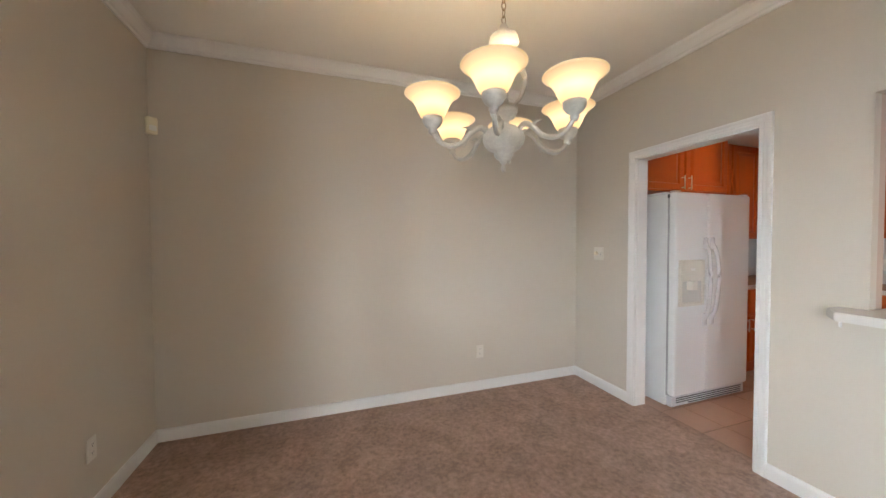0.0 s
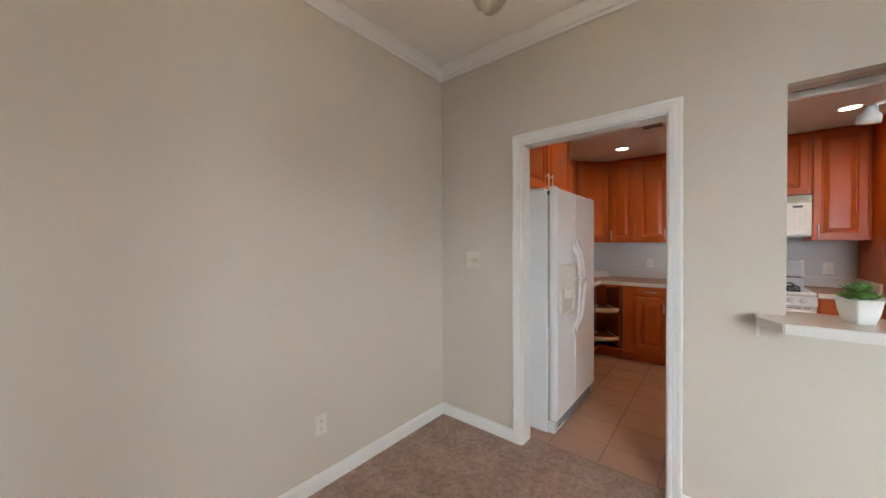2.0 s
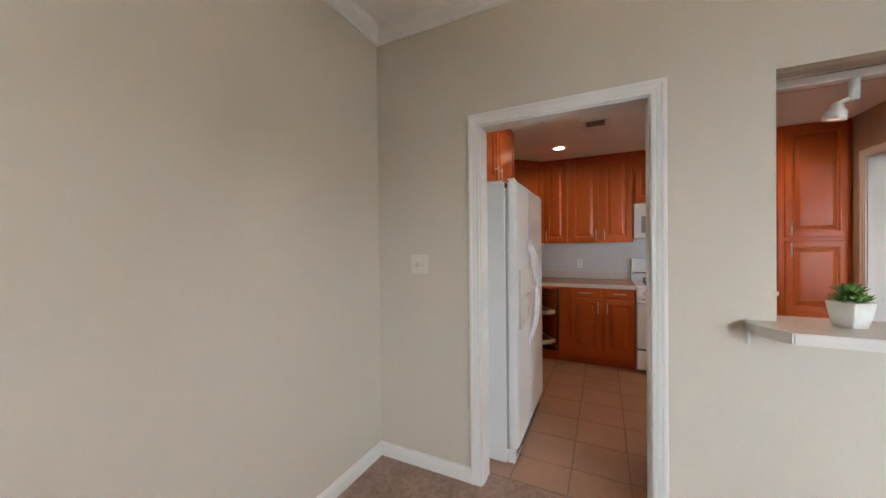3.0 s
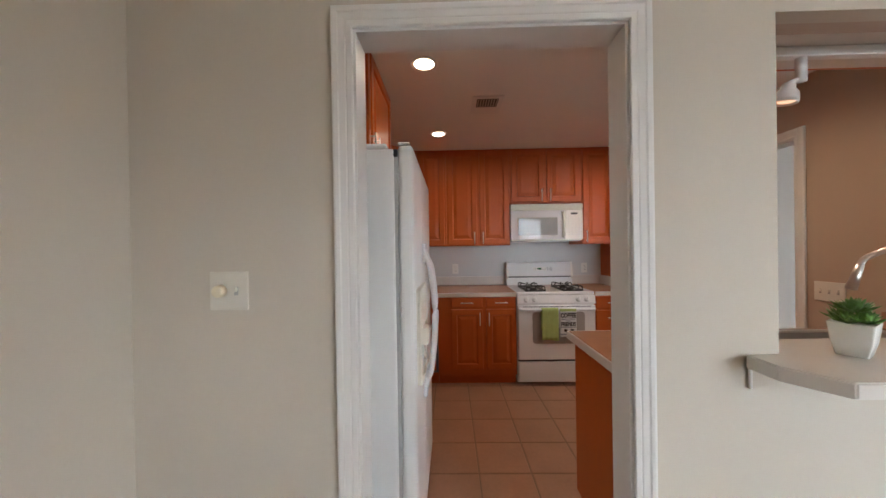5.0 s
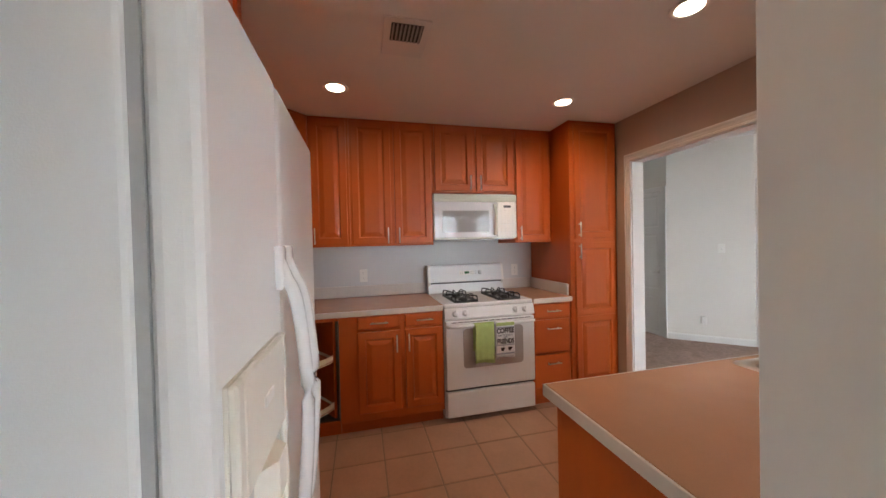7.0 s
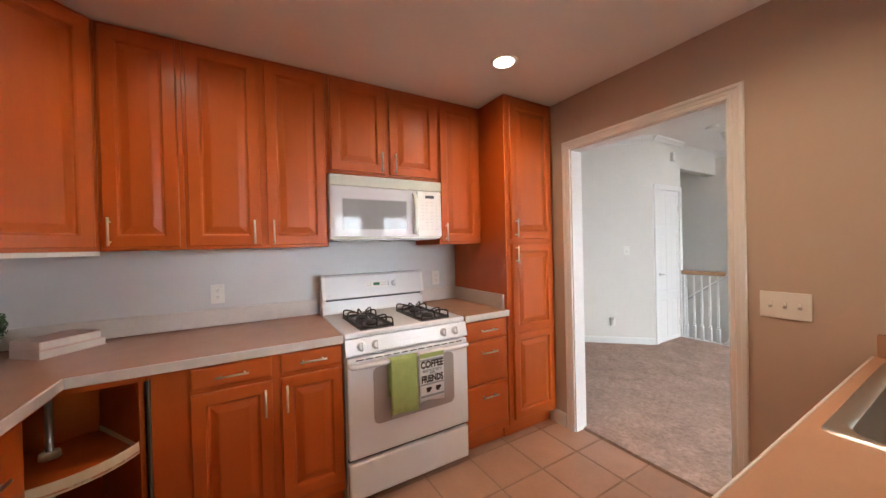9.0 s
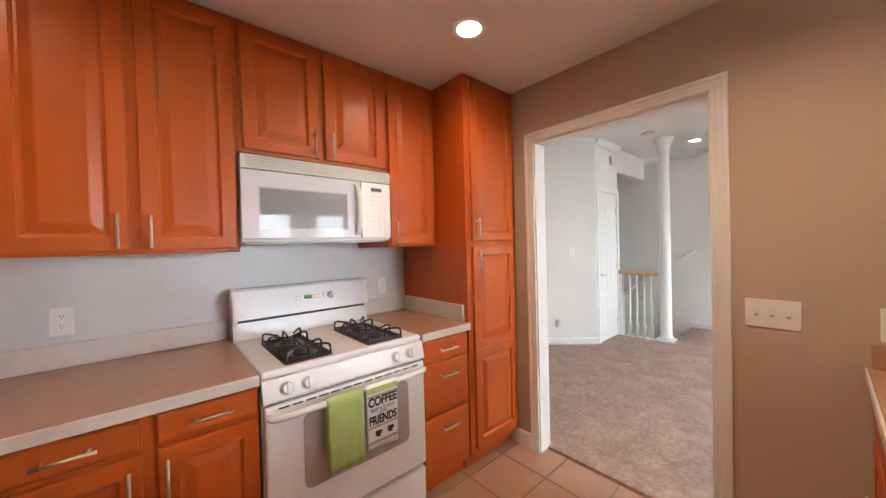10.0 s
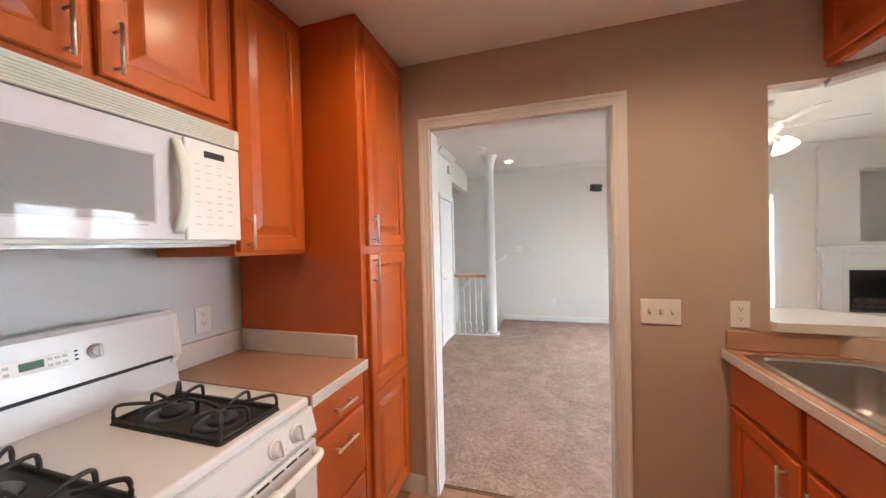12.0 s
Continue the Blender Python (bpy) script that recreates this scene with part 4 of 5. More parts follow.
prof = smooth_curve([(0.055, 0, 1.750), (0.085, 0, 1.778), (0.120, 0, 1.763), (0.160, 0, 1.722), (0.205, 0, 1.706), (0.245, 0, 1.720), (0.268, 0, 1.750)])
tube(arm, prof, [0.0105 - 0.003 * i / (len(prof) - 1) for i in range(len(prof))], 10)
tube(arm, smooth_curve([(0.125, 0, 1.764), (0.140, 0, 1.776), (0.160, 0, 1.774)], 4), [0.006, 0.006, 0.006, 0.005, 0.005, 0.004, 0.003, 0.002, 0.001], 6)
tube(arm, smooth_curve([(0.150, 0, 1.731), (0.148, 0, 1.714), (0.156, 0, 1.703)], 4), [0.006, 0.006, 0.005, 0.005, 0.004, 0.003, 0.002, 0.002, 0.001], 6)
ARM = as_mesh("arm", arm, CHALK, True)
cup = bmesh.new()
lathe(cup, [(0.0, -0.018), (0.010, -0.018), (0.016, -0.006), (0.012, 0.0), (0.026, 0.010), (0.035, 0.024), (0.036, 0.040), (0.030, 0.040), (0.0, 0.034)], 22)
CUP = as_mesh("cup", cup, CHALK, True)
sh = bmesh.new()
outer = [(0.030, 0.0), (0.042, 0.008), (0.052, 0.026), (0.060, 0.046), (0.074, 0.068), (0.090, 0.082), (0.099, 0.087)]
inner = [(r - 0.003, z + 0.002) for r, z in reversed(outer)]
lathe(sh, outer + inner, 30)
SHADEM = as_mesh("shade", sh, shade_mat, True)
bl = bmesh.new()
lathe(bl, [(0.012, 0.0), (0.014, 0.015), (0.026, 0.035), (0.027, 0.045), (0.018, 0.062), (0.0, 0.068)], 16)
BULBM = as_mesh("bulb", bl, BULB, True)
for k in range(6):
    turn = 234.7 + 60 * k
    a = part("arm", ARM, CHALK, ch, at=pose(0, 0, 0, 0, 0, turn))
    part("cup", CUP, CHALK, a, at=pose(0.270, 0, 1.760))
    part("shade", SHADEM, shade_mat, a, "lit frosted amber glass bell shade", at=pose(0.270, 0, 1.797))
    part("bulb", BULBM, BULB, a, "glowing bulb", at=pose(0.270, 0, 1.795))
link = bmesh.new()
tube(link, [(0.008 * math.cos(u), 0, 0.017 * math.sin(u)) for u in [2 * math.pi * i / 12 for i in range(12)]], 0.0018, 6, True)
LINK = as_mesh("chain_link", link, mat("aged_brass_chain", (0.30, 0.22, 0.13), 0.45, 0.6, vary=0.1), True)
for i in range(20):
    part("chain_link", LINK, CHALK, ch, at=pose(0, 0, 2.178 + i * 0.0265, 0, 0, 90 * (i % 2)))
bm = bmesh.new()
lathe(bm, [(0.0, 2.695), (0.012, 2.695), (0.03, 2.703), (0.06, 2.712), (0.065, 2.7195)], 24)
part("canopy", bm, CHALK, ch, "", True)

# track light under the cabinets of the pass-through
TRACKGLOW = glow("track_lamp_face", (1.0, 0.60, 0.38), 1.0)
tk = thing("track_light", pose(2.97, 0.0, 0), "white track light with cylinder heads", "track light")
part("rail", boxes((-0.018, 0.018, 0.32, 1.45, 2.030, 2.064, 0.003)), TRIM, tk)
for y in (0.98, 0.52):
    bm = bmesh.new()
    cyl(bm, (0.0, y - 0.03, 2.03), (0.0, y - 0.03, 1.945), 0.016, n=16)
    tube(bm, smooth_curve([(0.0, y - 0.03, 1.955), (0.0, y + 0.0, 1.945), (0.0, y + 0.02, 1.935)], 4), 0.009, 8)
    st = part("arm", bm, TRIM, tk, "", True)
    bm = bmesh.new()
    lathe(bm, [(0.0, 0.072), (0.014, 0.071), (0.020, 0.062), (0.021, 0.050), (0.033, 0.036), (0.037, 0.018), (0.037, 0.0), (0.034, 0.0), (0.031, 0.010), (0.0, 0.012)], 22)
    hd = part("head", bm, TRIM, tk, "white lamp head", True, pose(0.0, y + 0.03, 1.868, 8, -6, 0))
    bm = bmesh.new()
    lathe(bm, [(0.0, 0.004), (0.029, 0.006), (0.029, 0.009), (0.0, 0.010)], 20)
    part("lamp_face", bm, TRACKGLOW, hd, "glowing lamp face", True)

# ---- wall plates ----


def plate(m, kind, gangs, label, category, group="wall plates", w=None, h=0.115, mate=None):
    w = w or (0.070 + 0.046 * (gangs - 1))
    mate = mate or PLASTIC
    o = thing(category.replace(" ", "_"), m, label, category, group)
    part("plate", boxes((-w / 2, w / 2, -0.006, 0, -h / 2, h / 2, 0.0025, 2)), mate, o)
    for g in range(gangs):
        x = (g - (gangs - 1) / 2) * 0.046
        if kind == "outlet":
            for s in (-0.020, 0.020):
                bm = bmesh.new()
                lathe(bm, [(0.0165, 0), (0.0165, 0.0022), (0.0, 0.0024)], 16)
                f = part("socket", bm, mate, o, "", False, pose(x, -0.006, s, 90, 0, 0))
                part("slot", boxes((-0.0065, -0.0045, 0.0, 0.007, 0.0022, 0.0030), (0.0045, 0.0065, 0.0, 0.007, 0.0022, 0.0030), (-0.002, 0.002, -0.009, -0.005, 0.0022, 0.0030)), DARK, f)
        elif kind == "gfci":
            part("insert", boxes((x - 0.017, x + 0.017, -0.0085, -0.005, -0.034, 0.034, 0.001)), mate, o)
            for s in (-0.021, 0.021):
                part("slot", boxes((x - 0.0065, x - 0.0045, -0.0092, -0.008, s, s + 0.007), (x + 0.0045, x + 0.0065, -0.0092, -0.008, s, s + 0.007), (x - 0.002, x + 0.002, -0.0092, -0.008, s - 0.008, s - 0.004)), DARK, o)
        elif kind == "dimmer" and g == 0:
            bm = bmesh.new()
            lathe(bm, [(0.019, 0), (0.017, 0.018), (0.014, 0.021), (0.0, 0.021)], 22)
            part("knob", bm, CREAM, o, "round cream dimmer knob", True, pose(x, -0.006, 0, 90, 0, 0))
        else:
            part("toggle", boxes((x - 0.005, x + 0.005, -0.016, -0.005, -0.002, 0.012, 0.002)), mate, o)
            part("slot", boxes((x - 0.006, x + 0.006, -0.0068, -0.0055, -0.013, 0.013)), mat("grey_slot", (0.45, 0.44, 0.42), 0.5), o)
    return o


plate(pose(1.66, 3.195, 0.365), "outlet", 1, "ivory duplex outlet low on the beige wall", "outlet", mate=IVORY)
plate(pose(-0.74, 2.56, 0.35, 0, 0, 90), "outlet", 1, "ivory duplex outlet low on the side wall", "outlet", mate=IVORY)
plate(pose(2.72, 2.893, 1.245, 0, 0, -90), "dimmer", 2, "ivory double plate with dimmer knob and switch", "light switch", mate=IVORY)
plate(pose(5.67, 2.172, 1.105, 0, 0, -90), "outlet", 1, "white duplex outlet above the worktop", "outlet")
plate(pose(5.67, 0.66, 1.10, 0, 0, -90), "outlet", 1, "white duplex outlet beside the range", "outlet")
plate(pose(3.735, 0.0, 1.068, 0, 0, 180), "switch", 3, "white triple light switch on the taupe wall", "light switch")
plate(pose(3.436, 0.0, 1.068, 0, 0, 180), "gfci", 1, "white square-faced outlet above the sink worktop", "outlet")
s = thing("alarm_sensor", pose(-0.73, 3.185, 2.125, 0, 0, -45 + 90), "small cream plastic alarm sensor in the corner", "sensor")
part("body", boxes((-0.030, 0.030, -0.045, -0.005, -0.055, 0.055, 0.008, 2)), CREAM, s)
part("lens", boxes((-0.020, 0.020, -0.049, -0.044, -0.035, 0.0, 0.003)), PLASTIC, s)

# ---- sink and tap ----
sk = thing("sink", pose(0, 0, 0), "stainless steel drop-in kitchen sink", "sink")
x0, x1, y0, y1 = SX0 + 0.075, SX1 - 0.030, SY0 + 0.030, SY1 - 0.030


bm, last = loft([(rounded(SX0 + 0.008, SX1 + 0.008, SY0 - 0.012, SY1 + 0.012, 0.03), 0.9145), (rounded(SX0 + 0.010, SX1 + 0.006, SY0 - 0.010, SY1 + 0.010, 0.03), 0.9185), (rounded(x0 - 0.008, x1 + 0.008, y0 - 0.008, y1 + 0.008, 0.05), 0.9175), (rounded(x0, x1, y0, y1, 0.05), 0.911)])
part("rim", bm, STEEL, sk, "", True)
bm, last = loft([(rounded(x0, x1, y0, y1, 0.05), 0.9105), (rounded(x0 + 0.006, x1 - 0.006, y0 + 0.006, y1 - 0.006, 0.05), 0.76), (rounded(x0 + 0.02, x1 - 0.02, y0 + 0.02, y1 - 0.02, 0.05), 0.735), (rounded(x0 + 0.06, x1 - 0.06, y0 + 0.06, y1 - 0.06, 0.05), 0.729)])
bm.faces.new(last)
part("bowl", bm, STEEL, sk, "", True)
bm = bmesh.new()
lathe(bm, [(0.0, 0.7305), (0.025, 0.7305), (0.042, 0.733), (0.044, 0.7305)], 20, ((x0 + x1) / 2, (y0 + y1) / 2, 0))
part("drain", bm, NICKEL, sk, "", True)
fc = thing("faucet", pose(2.955, 0.47, 0.914), "brushed gooseneck kitchen faucet with pull-down head", "faucet")
bm = bmesh.new()
lathe(bm, [(0.027, 0.0), (0.027, 0.008), (0.018, 0.014), (0.016, 0.06), (0.013, 0.065)], 20)
part("base", bm, NICKEL, fc, "", True)
bm = bmesh.new()
tube(bm, smooth_curve([(0, 0, 0.05), (0, 0, 0.24), (0.014, 0.012, 0.35), (0.072, 0.055, 0.420), (0.14, 0.10, 0.385), (0.155, 0.115, 0.34)]), 0.011, 12)
part("neck", bm, NICKEL, fc, "", True)
bm = bmesh.new()
cyl(bm, (0.152, 0.112, 0.355), (0.172, 0.127, 0.255), 0.012, 0.018, 16)
part("spray_head", bm, NICKEL, fc, "", True)
bm = bmesh.new()
tube(bm, [(0.0, -0.015, 0.045), (0.0, -0.05, 0.06), (0.0, -0.085, 0.085)], 0.006, 8)
part("lever", bm, NICKEL, fc, "", True)

# ---- plants, books, towels ----
LEAF = mat("green_leaf", (0.14, 0.31, 0.06), 0.5, vary=0.25, scale=30, rand=0.5)
LEAFD = mat("dark_green_leaf", (0.035, 0.09, 0.02), 0.55, vary=0.25, scale=40)
CERAMIC = mat("white_ceramic", (0.80, 0.79, 0.76), 0.25, vary=0.01, coat=0.4)
SOIL = mat("dark_soil", (0.04, 0.03, 0.02), 0.95, vary=0.3, scale=80, bump=0.8)


def square_pot(parent, wb, wt, h, z):
    bm = bmesh.new()
    prof = [(wb, 0.0), (wb + (wt - wb) * 0.55, h * 0.4), (wt, h), (wt - 0.006, h), (wt - 0.010, h * 0.82)]
    last = None
    for w, zz in prof:
        r = 0.16 * w
        q = []
        for cx, cy, a0 in ((1, 1, 0), (-1, 1, 90), (-1, -1, 180), (1, -1, 270)):
            for s in (0, 30, 60, 90):
                a = math.radians(a0 + s)
                q.append(bm.verts.new((cx * (w - r) + r * math.cos(a), cy * (w - r) + r * math.sin(a), z + zz)))
        if last:
            for i in range(16):
                bm.faces.new((last[i], last[(i + 1) % 16], q[(i + 1) % 16], q[i]))
        else:
            bm.faces.new(list(reversed(q)))
        last = q
    bm.faces.new(last)
    return part("pot", bm, CERAMIC, parent, "white ceramic square pot", True)


pl = thing("succulent_plant", pose(2.705, 1.085, 1.043, 0, 0, 31), "green succulent in a tapered white square pot on the ledge", "plant")
square_pot(pl, 0.031, 0.046, 0.092, 0)
part("soil", boxes((-0.034, 0.034, -0.034, 0.034, 0.074, 0.080)), SOIL, pl)
rnd = random.Random(5)
for cx, cy, cz, sc, n in ((0.0, 0.0, 0.128, 1.05, 34), (-0.026, 0.016, 0.102, 0.9, 22), (0.026, -0.014, 0.102, 0.9, 22), (0.008, 0.028, 0.100, 0.85, 20), (-0.014, -0.028, 0.100, 0.85, 20)):
    bm = bmesh.new()
    for i in range(n):
        a = i * 2.399
        lift = 0.30 + 1.05 * i / n
        ln = sc * (0.054 - 0.016 * i / n) * rnd.uniform(0.85, 1.1)
        d = Vector((math.cos(a) * math.cos(lift), math.sin(a) * math.cos(lift), math.sin(lift)))
        sidev = Vector((-math.sin(a), math.cos(a), 0))
        up = d.cross(sidev) * -1
        o0 = Vector((cx, cy, cz - 0.01))
        w = sc * 0.009
        v0 = bm.verts.new(o0)
        m1, m2 = bm.verts.new(o0 + d * ln * 0.6 + sidev * w), bm.verts.new(o0 + d * ln * 0.6 - sidev * w)
        u1, b1 = bm.verts.new(o0 + d * ln * 0.6 + up * w * 0.35), bm.verts.new(o0 + d * ln * 0.6 - up * w * 0.5)
        tip = bm.verts.new(o0 + d * ln + Vector((0, 0, 0.004)))
        for f in ((v0, m1, u1), (v0, u1, m2), (v0, m2, b1), (v0, b1, m1), (tip, u1, m1), (tip, m2, u1), (tip, b1, m2), (tip, m1, b1)):
            bm.faces.new(f)
    part("leaf_rosette", bm, LEAF, pl, "", True)

tp = thing("topiary_plant", pose(5.40, 2.985, 0.9145), "clipped round green topiary in a white pot", "plant")
square_pot(tp, 0.036, 0.050, 0.085, 0)
bm = bmesh.new()
for i in range(520):
    u, a = rnd.uniform(-0.75, 1), rnd.uniform(0, 2 * math.pi)
    r = 0.082 * rnd.uniform(0.86, 1.04)
    s = math.sqrt(1 - u * u)
    p = Vector((r * s * math.cos(a), r * s * math.sin(a), 0.150 + r * u))
    nrm = Vector((s * math.cos(a), s * math.sin(a), u))
    q = nrm.to_track_quat("Z", "Y")
    tw = rnd.uniform(0, 6.28)
    pts = []
    for k, (ex, ey) in enumerate(((-0.006, 0), (0, -0.011), (0.006, 0), (0, 0.011))):
        pts.append(bm.verts.new(p + q @ Vector((ex * math.cos(tw) - ey * math.sin(tw), ex * math.sin(tw) + ey * math.cos(tw), rnd.uniform(-0.004, 0.007)))))
    bm.faces.new(pts)
part("crown", bm, LEAFD, tp, "dense small dark green leaves")
bm = bmesh.new()
bmesh.ops.create_icosphere(bm, subdivisions=2, radius=0.072, matrix=Matrix.Translation((0, 0, 0.150)))
part("crown_core", bm, LEAFD, tp)

COVER = mat("pink_white_book_cover", (0.70, 0.54, 0.49), 0.45, vary=0.03)
PAPER = mat("book_pages", (0.78, 0.74, 0.70), 0.8, vary=0.06, scale=3, stretch=(1, 1, 60))
for z, w, dx, th in ((0.9145, 0.245, 0.0, 0.038), (0.9530, 0.225, 0.004, 0.036)):
    bk = thing("book", pose(5.335 + dx, 2.785, z, 0, 0, -41), "pale hardback book lying in a stack on the worktop", "book", "stacked books")
    part("cover", boxes((0.0, w, 0.0, 0.175, 0.0, 0.003), (0.0, w, 0.0, 0.175, th - 0.003, th), (0.0, 0.003, 0.0, 0.175, 0.003, th - 0.003)), COVER, bk)
    part("page_block", boxes((0.004, w - 0.004, 0.003, 0.172, 0.003, th - 0.003)), PAPER, bk, "white page block")

GREEN = mat("lime_green_cotton", (0.40, 0.50, 0.17), 0.95, vary=0.08, scale=25, bump=0.7, bump_scale=420)
TOWELW = mat("printed_grey_white_cotton", (0.80, 0.80, 0.78), 0.9, scale=26, bump=0.4, bump_scale=420, second=(0.60, 0.61, 0.62), stretch=(1, 1, 6))


def towel(y_left, w, drop, back, material, label, fold=0.004):
    """A towel folded over the oven handle; local x across, -y outwards."""
    o = thing("dish_towel", pose(4.985, y_left, 0, 0, 0, -90), label, "towel", "towels on the oven handle")
    bm = bmesh.new()
    nx = 12
    line = [(-0.094, 0.770 - drop * (1 - i / 8)) for i in range(8)] + [(-0.094, 0.756), (-0.088, 0.768), (-0.074, 0.774), (-0.060, 0.768), (-0.0545, 0.756)] + [(-0.053, 0.756 - back * (i + 1) / 4) for i in range(4)]
    grid = []
    for k, (y, z) in enumerate(line):
        row = []
        for i in range(nx + 1):
            u = i / nx
            wave = fold * math.sin(u * 11 + 1.0) * max(0, 1 - k / 9) if k < 9 else 0
            sag = 0.006 * math.sin(u * 5) * (1 if k == 0 else 0)
            row.append(bm.verts.new((u * w, y - abs(wave), z + sag)))
        grid.append(row)
    for a, b in zip(grid, grid[1:]):
        for i in range(nx):
            bm.faces.new((a[i], a[i + 1], b[i + 1], b[i]))
    c = part("cloth", bm, material, o, "", True)
    m = c.modifiers.new("thickness", "SOLIDIFY")
    m.thickness = 0.003
    return o


towel(1.372, 0.158, 0.300, 0.20, GREEN, "lime green cotton towel folded over the oven handle", 0.005)
tw = towel(1.203, 0.155, 0.275, 0.18, TOWELW, "white printed coffee towel hanging on the oven handle", 0.0015)
INK = mat("dark_brown_print", (0.035, 0.025, 0.02), 0.9, vary=0.1)
GREYINK = mat("grey_print", (0.33, 0.35, 0.38), 0.9, vary=0.1)


def words(text, size, x, z, y, material, parent, stretch=1.0):
    cu = bpy.data.curves.new("print", "FONT")
    cu.body, cu.size, cu.extrude, cu.offset = text, size, 0.0004, size * 0.045
    cu.align_x = "CENTER"
    tmp = bpy.data.objects.new("print", cu)
    scene.collection.objects.link(tmp)
    me = bpy.data.meshes.new_from_object(tmp.evaluated_get(bpy.context.evaluated_depsgraph_get()))
    bpy.data.objects.remove(tmp)
    me.materials.append(material)
    o = part("print", me, material, parent, "printed dark lettering", at=pose(x, y, z, 90, 0, 0) @ Matrix.Diagonal((stretch, 1, 1, 1)))
    return o


words("COFFEE", 0.052, 0.078, 0.685, -0.0985, INK, tw, 0.80)
words("tastes better", 0.026, 0.078, 0.661, -0.0985, GREYINK, tw, 0.92)
words("with", 0.020, 0.078, 0.6465, -0.0985, GREYINK, tw, 1.0)
words("FRIENDS", 0.052, 0.078, 0.604, -0.0985, INK, tw, 0.70)
for z0, z1 in ((0.588, 0.597), (0.520, 0.532), (0.722, 0.732)):
    part("stripe", boxes((0.004, 0.151, -0.0984, -0.0980, z0, z1)), GREYINK, tw, "grey brushed stripe")
part("hem_band", boxes((0.001, 0.154, -0.0986, -0.0980, 0.741, 0.766)), GREEN, tw, "lime green top band")
for x in (0.052, 0.112):
    bm = boxes((x - 0.014, x + 0.014, -0.0988, -0.0984, 0.554, 0.574), (x - 0.010, x + 0.010, -0.0988, -0.0984, 0.546, 0.554), (x + 0.014, x + 0.021, -0.0988, -0.0984, 0.560, 0.570))
    part("cup_print", bm, INK, tw, "brown printed coffee cup")

# ---- corner carousel ----
lz = thing("corner_base_cabinet", pose(0, 0, 0), "open corner base cabinet with carousel shelves", "cabinet", "kitchen cabinets")
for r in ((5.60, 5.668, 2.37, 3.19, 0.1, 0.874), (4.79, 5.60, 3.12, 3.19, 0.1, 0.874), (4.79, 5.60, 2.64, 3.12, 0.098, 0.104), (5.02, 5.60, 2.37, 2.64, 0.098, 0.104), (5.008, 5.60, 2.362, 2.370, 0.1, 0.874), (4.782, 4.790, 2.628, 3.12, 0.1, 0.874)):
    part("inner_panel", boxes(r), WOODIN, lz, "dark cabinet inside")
for r in ((5.005, 5.02, 2.362, 2.64, 0.845, 0.874), (4.785, 5.005, 2.625, 2.64, 0.845, 0.874), (5.005, 5.02, 2.362, 2.64, 0.10, 0.125), (4.785, 5.005, 2.625, 2.64, 0.10, 0.125)):
    part("face_rail", boxes(r), WOODH, lz)
part("toe_kick", boxes((5.065, 5.08, 2.362, 2.69, 0.0, 0.098), (4.785, 5.065, 2.685, 2.70, 0.0, 0.098)), WOODH, lz)
cxy = Vector((5.145, 2.665))
for z in (0.555, 0.215):
    arc = [(cxy.x + 0.285 * math.cos(math.radians(a)), cxy.y + 0.285 * math.sin(math.radians(a))) for a in range(-110, -271, -8)]
    pts = arc + [(5.145, 2.95), (5.33, 2.66), (5.33, 2.60)]
    bm = bmesh.new()
    prism(bm, pts, z, z + 0.008)
    sh = part("shelf", bm, WOODH, lz, "round carousel shelf")
    rim = bmesh.new()
    n = len(arc)
    for (xa, ya), (xb, yb) in zip(arc + [(5.145, 2.95)], arc[1:] + [(5.145, 2.95), (5.145, 2.95)]):
        if abs(xa - xb) + abs(ya - yb) < 1e-6:
            continue
        ia, ib = cxy + (Vector((xa, ya)) - cxy) * 0.985, cxy + (Vector((xb, yb)) - cxy) * 0.985
        prism(rim, [(xa, ya), (xb, yb), tuple(ib), tuple(ia)], z - 0.006, z + 0.042)
    part("rim", rim, CREAM, sh, "cream plastic shelf rim")
    prism_b = bmesh.new()
    prism(prism_b, [(5.05, 2.405), (5.34, 2.60), (5.335, 2.608), (5.045, 2.413)], z + 0.008, z + 0.03)
    part("back_rim", prism_b, CREAM, sh)
    hub = bmesh.new()
    lathe(hub, [(0.032, z + 0.008), (0.030, z + 0.03), (0.016, z + 0.034)], 18, (5.16, 2.70, 0))
    part("hub", hub, CREAM, sh, "", True)
bm = bmesh.new()
cyl(bm, (5.16, 2.70, 0.11), (5.16, 2.70, 0.86), 0.011, n=14)
part("pole", bm, STEEL, lz, "steel carousel pole", True)
bm = bmesh.new()
prism(bm, [(5.035, 2.385), (5.345, 2.59), (5.335, 2.604), (5.025, 2.40)], 0.14, 0.862)
part("carousel_door", bm, WOOD, lz, "orange door panel turned inwards")
bm = bmesh.new()
prism(bm, [(5.345, 2.60), (5.42, 2.92), (5.405, 2.925), (5.33, 2.606)], 0.14, 0.862)
part("carousel_door", bm, WOOD, lz, "orange door panel turned inwards")

# ---- living room and stair hall ----
cl = thing("column", pose(5.0, -3.28, 0), "slim white round column with flared capital", "column")
bm = bmesh.new()
lathe(bm, [(0.075, 0.04), (0.088, 0.055), (0.078, 0.075), (0.066, 0.085), (0.064, 1.2), (0.058, 2.48), (0.066, 2.50), (0.060, 2.52), (0.070, 2.58), (0.090, 2.65), (0.115, 2.695), (0.12, 2.718)], 32)
part("shaft", bm, TRIM, cl, "", True)
part("plinth", boxes((-0.10, 0.10, -0.10, 0.10, 0, 0.04, 0.004)), TRIM, cl)
rl = thing("stair_railing", pose(0, -3.22, 0), "white balusters under an oak handrail", "railing")
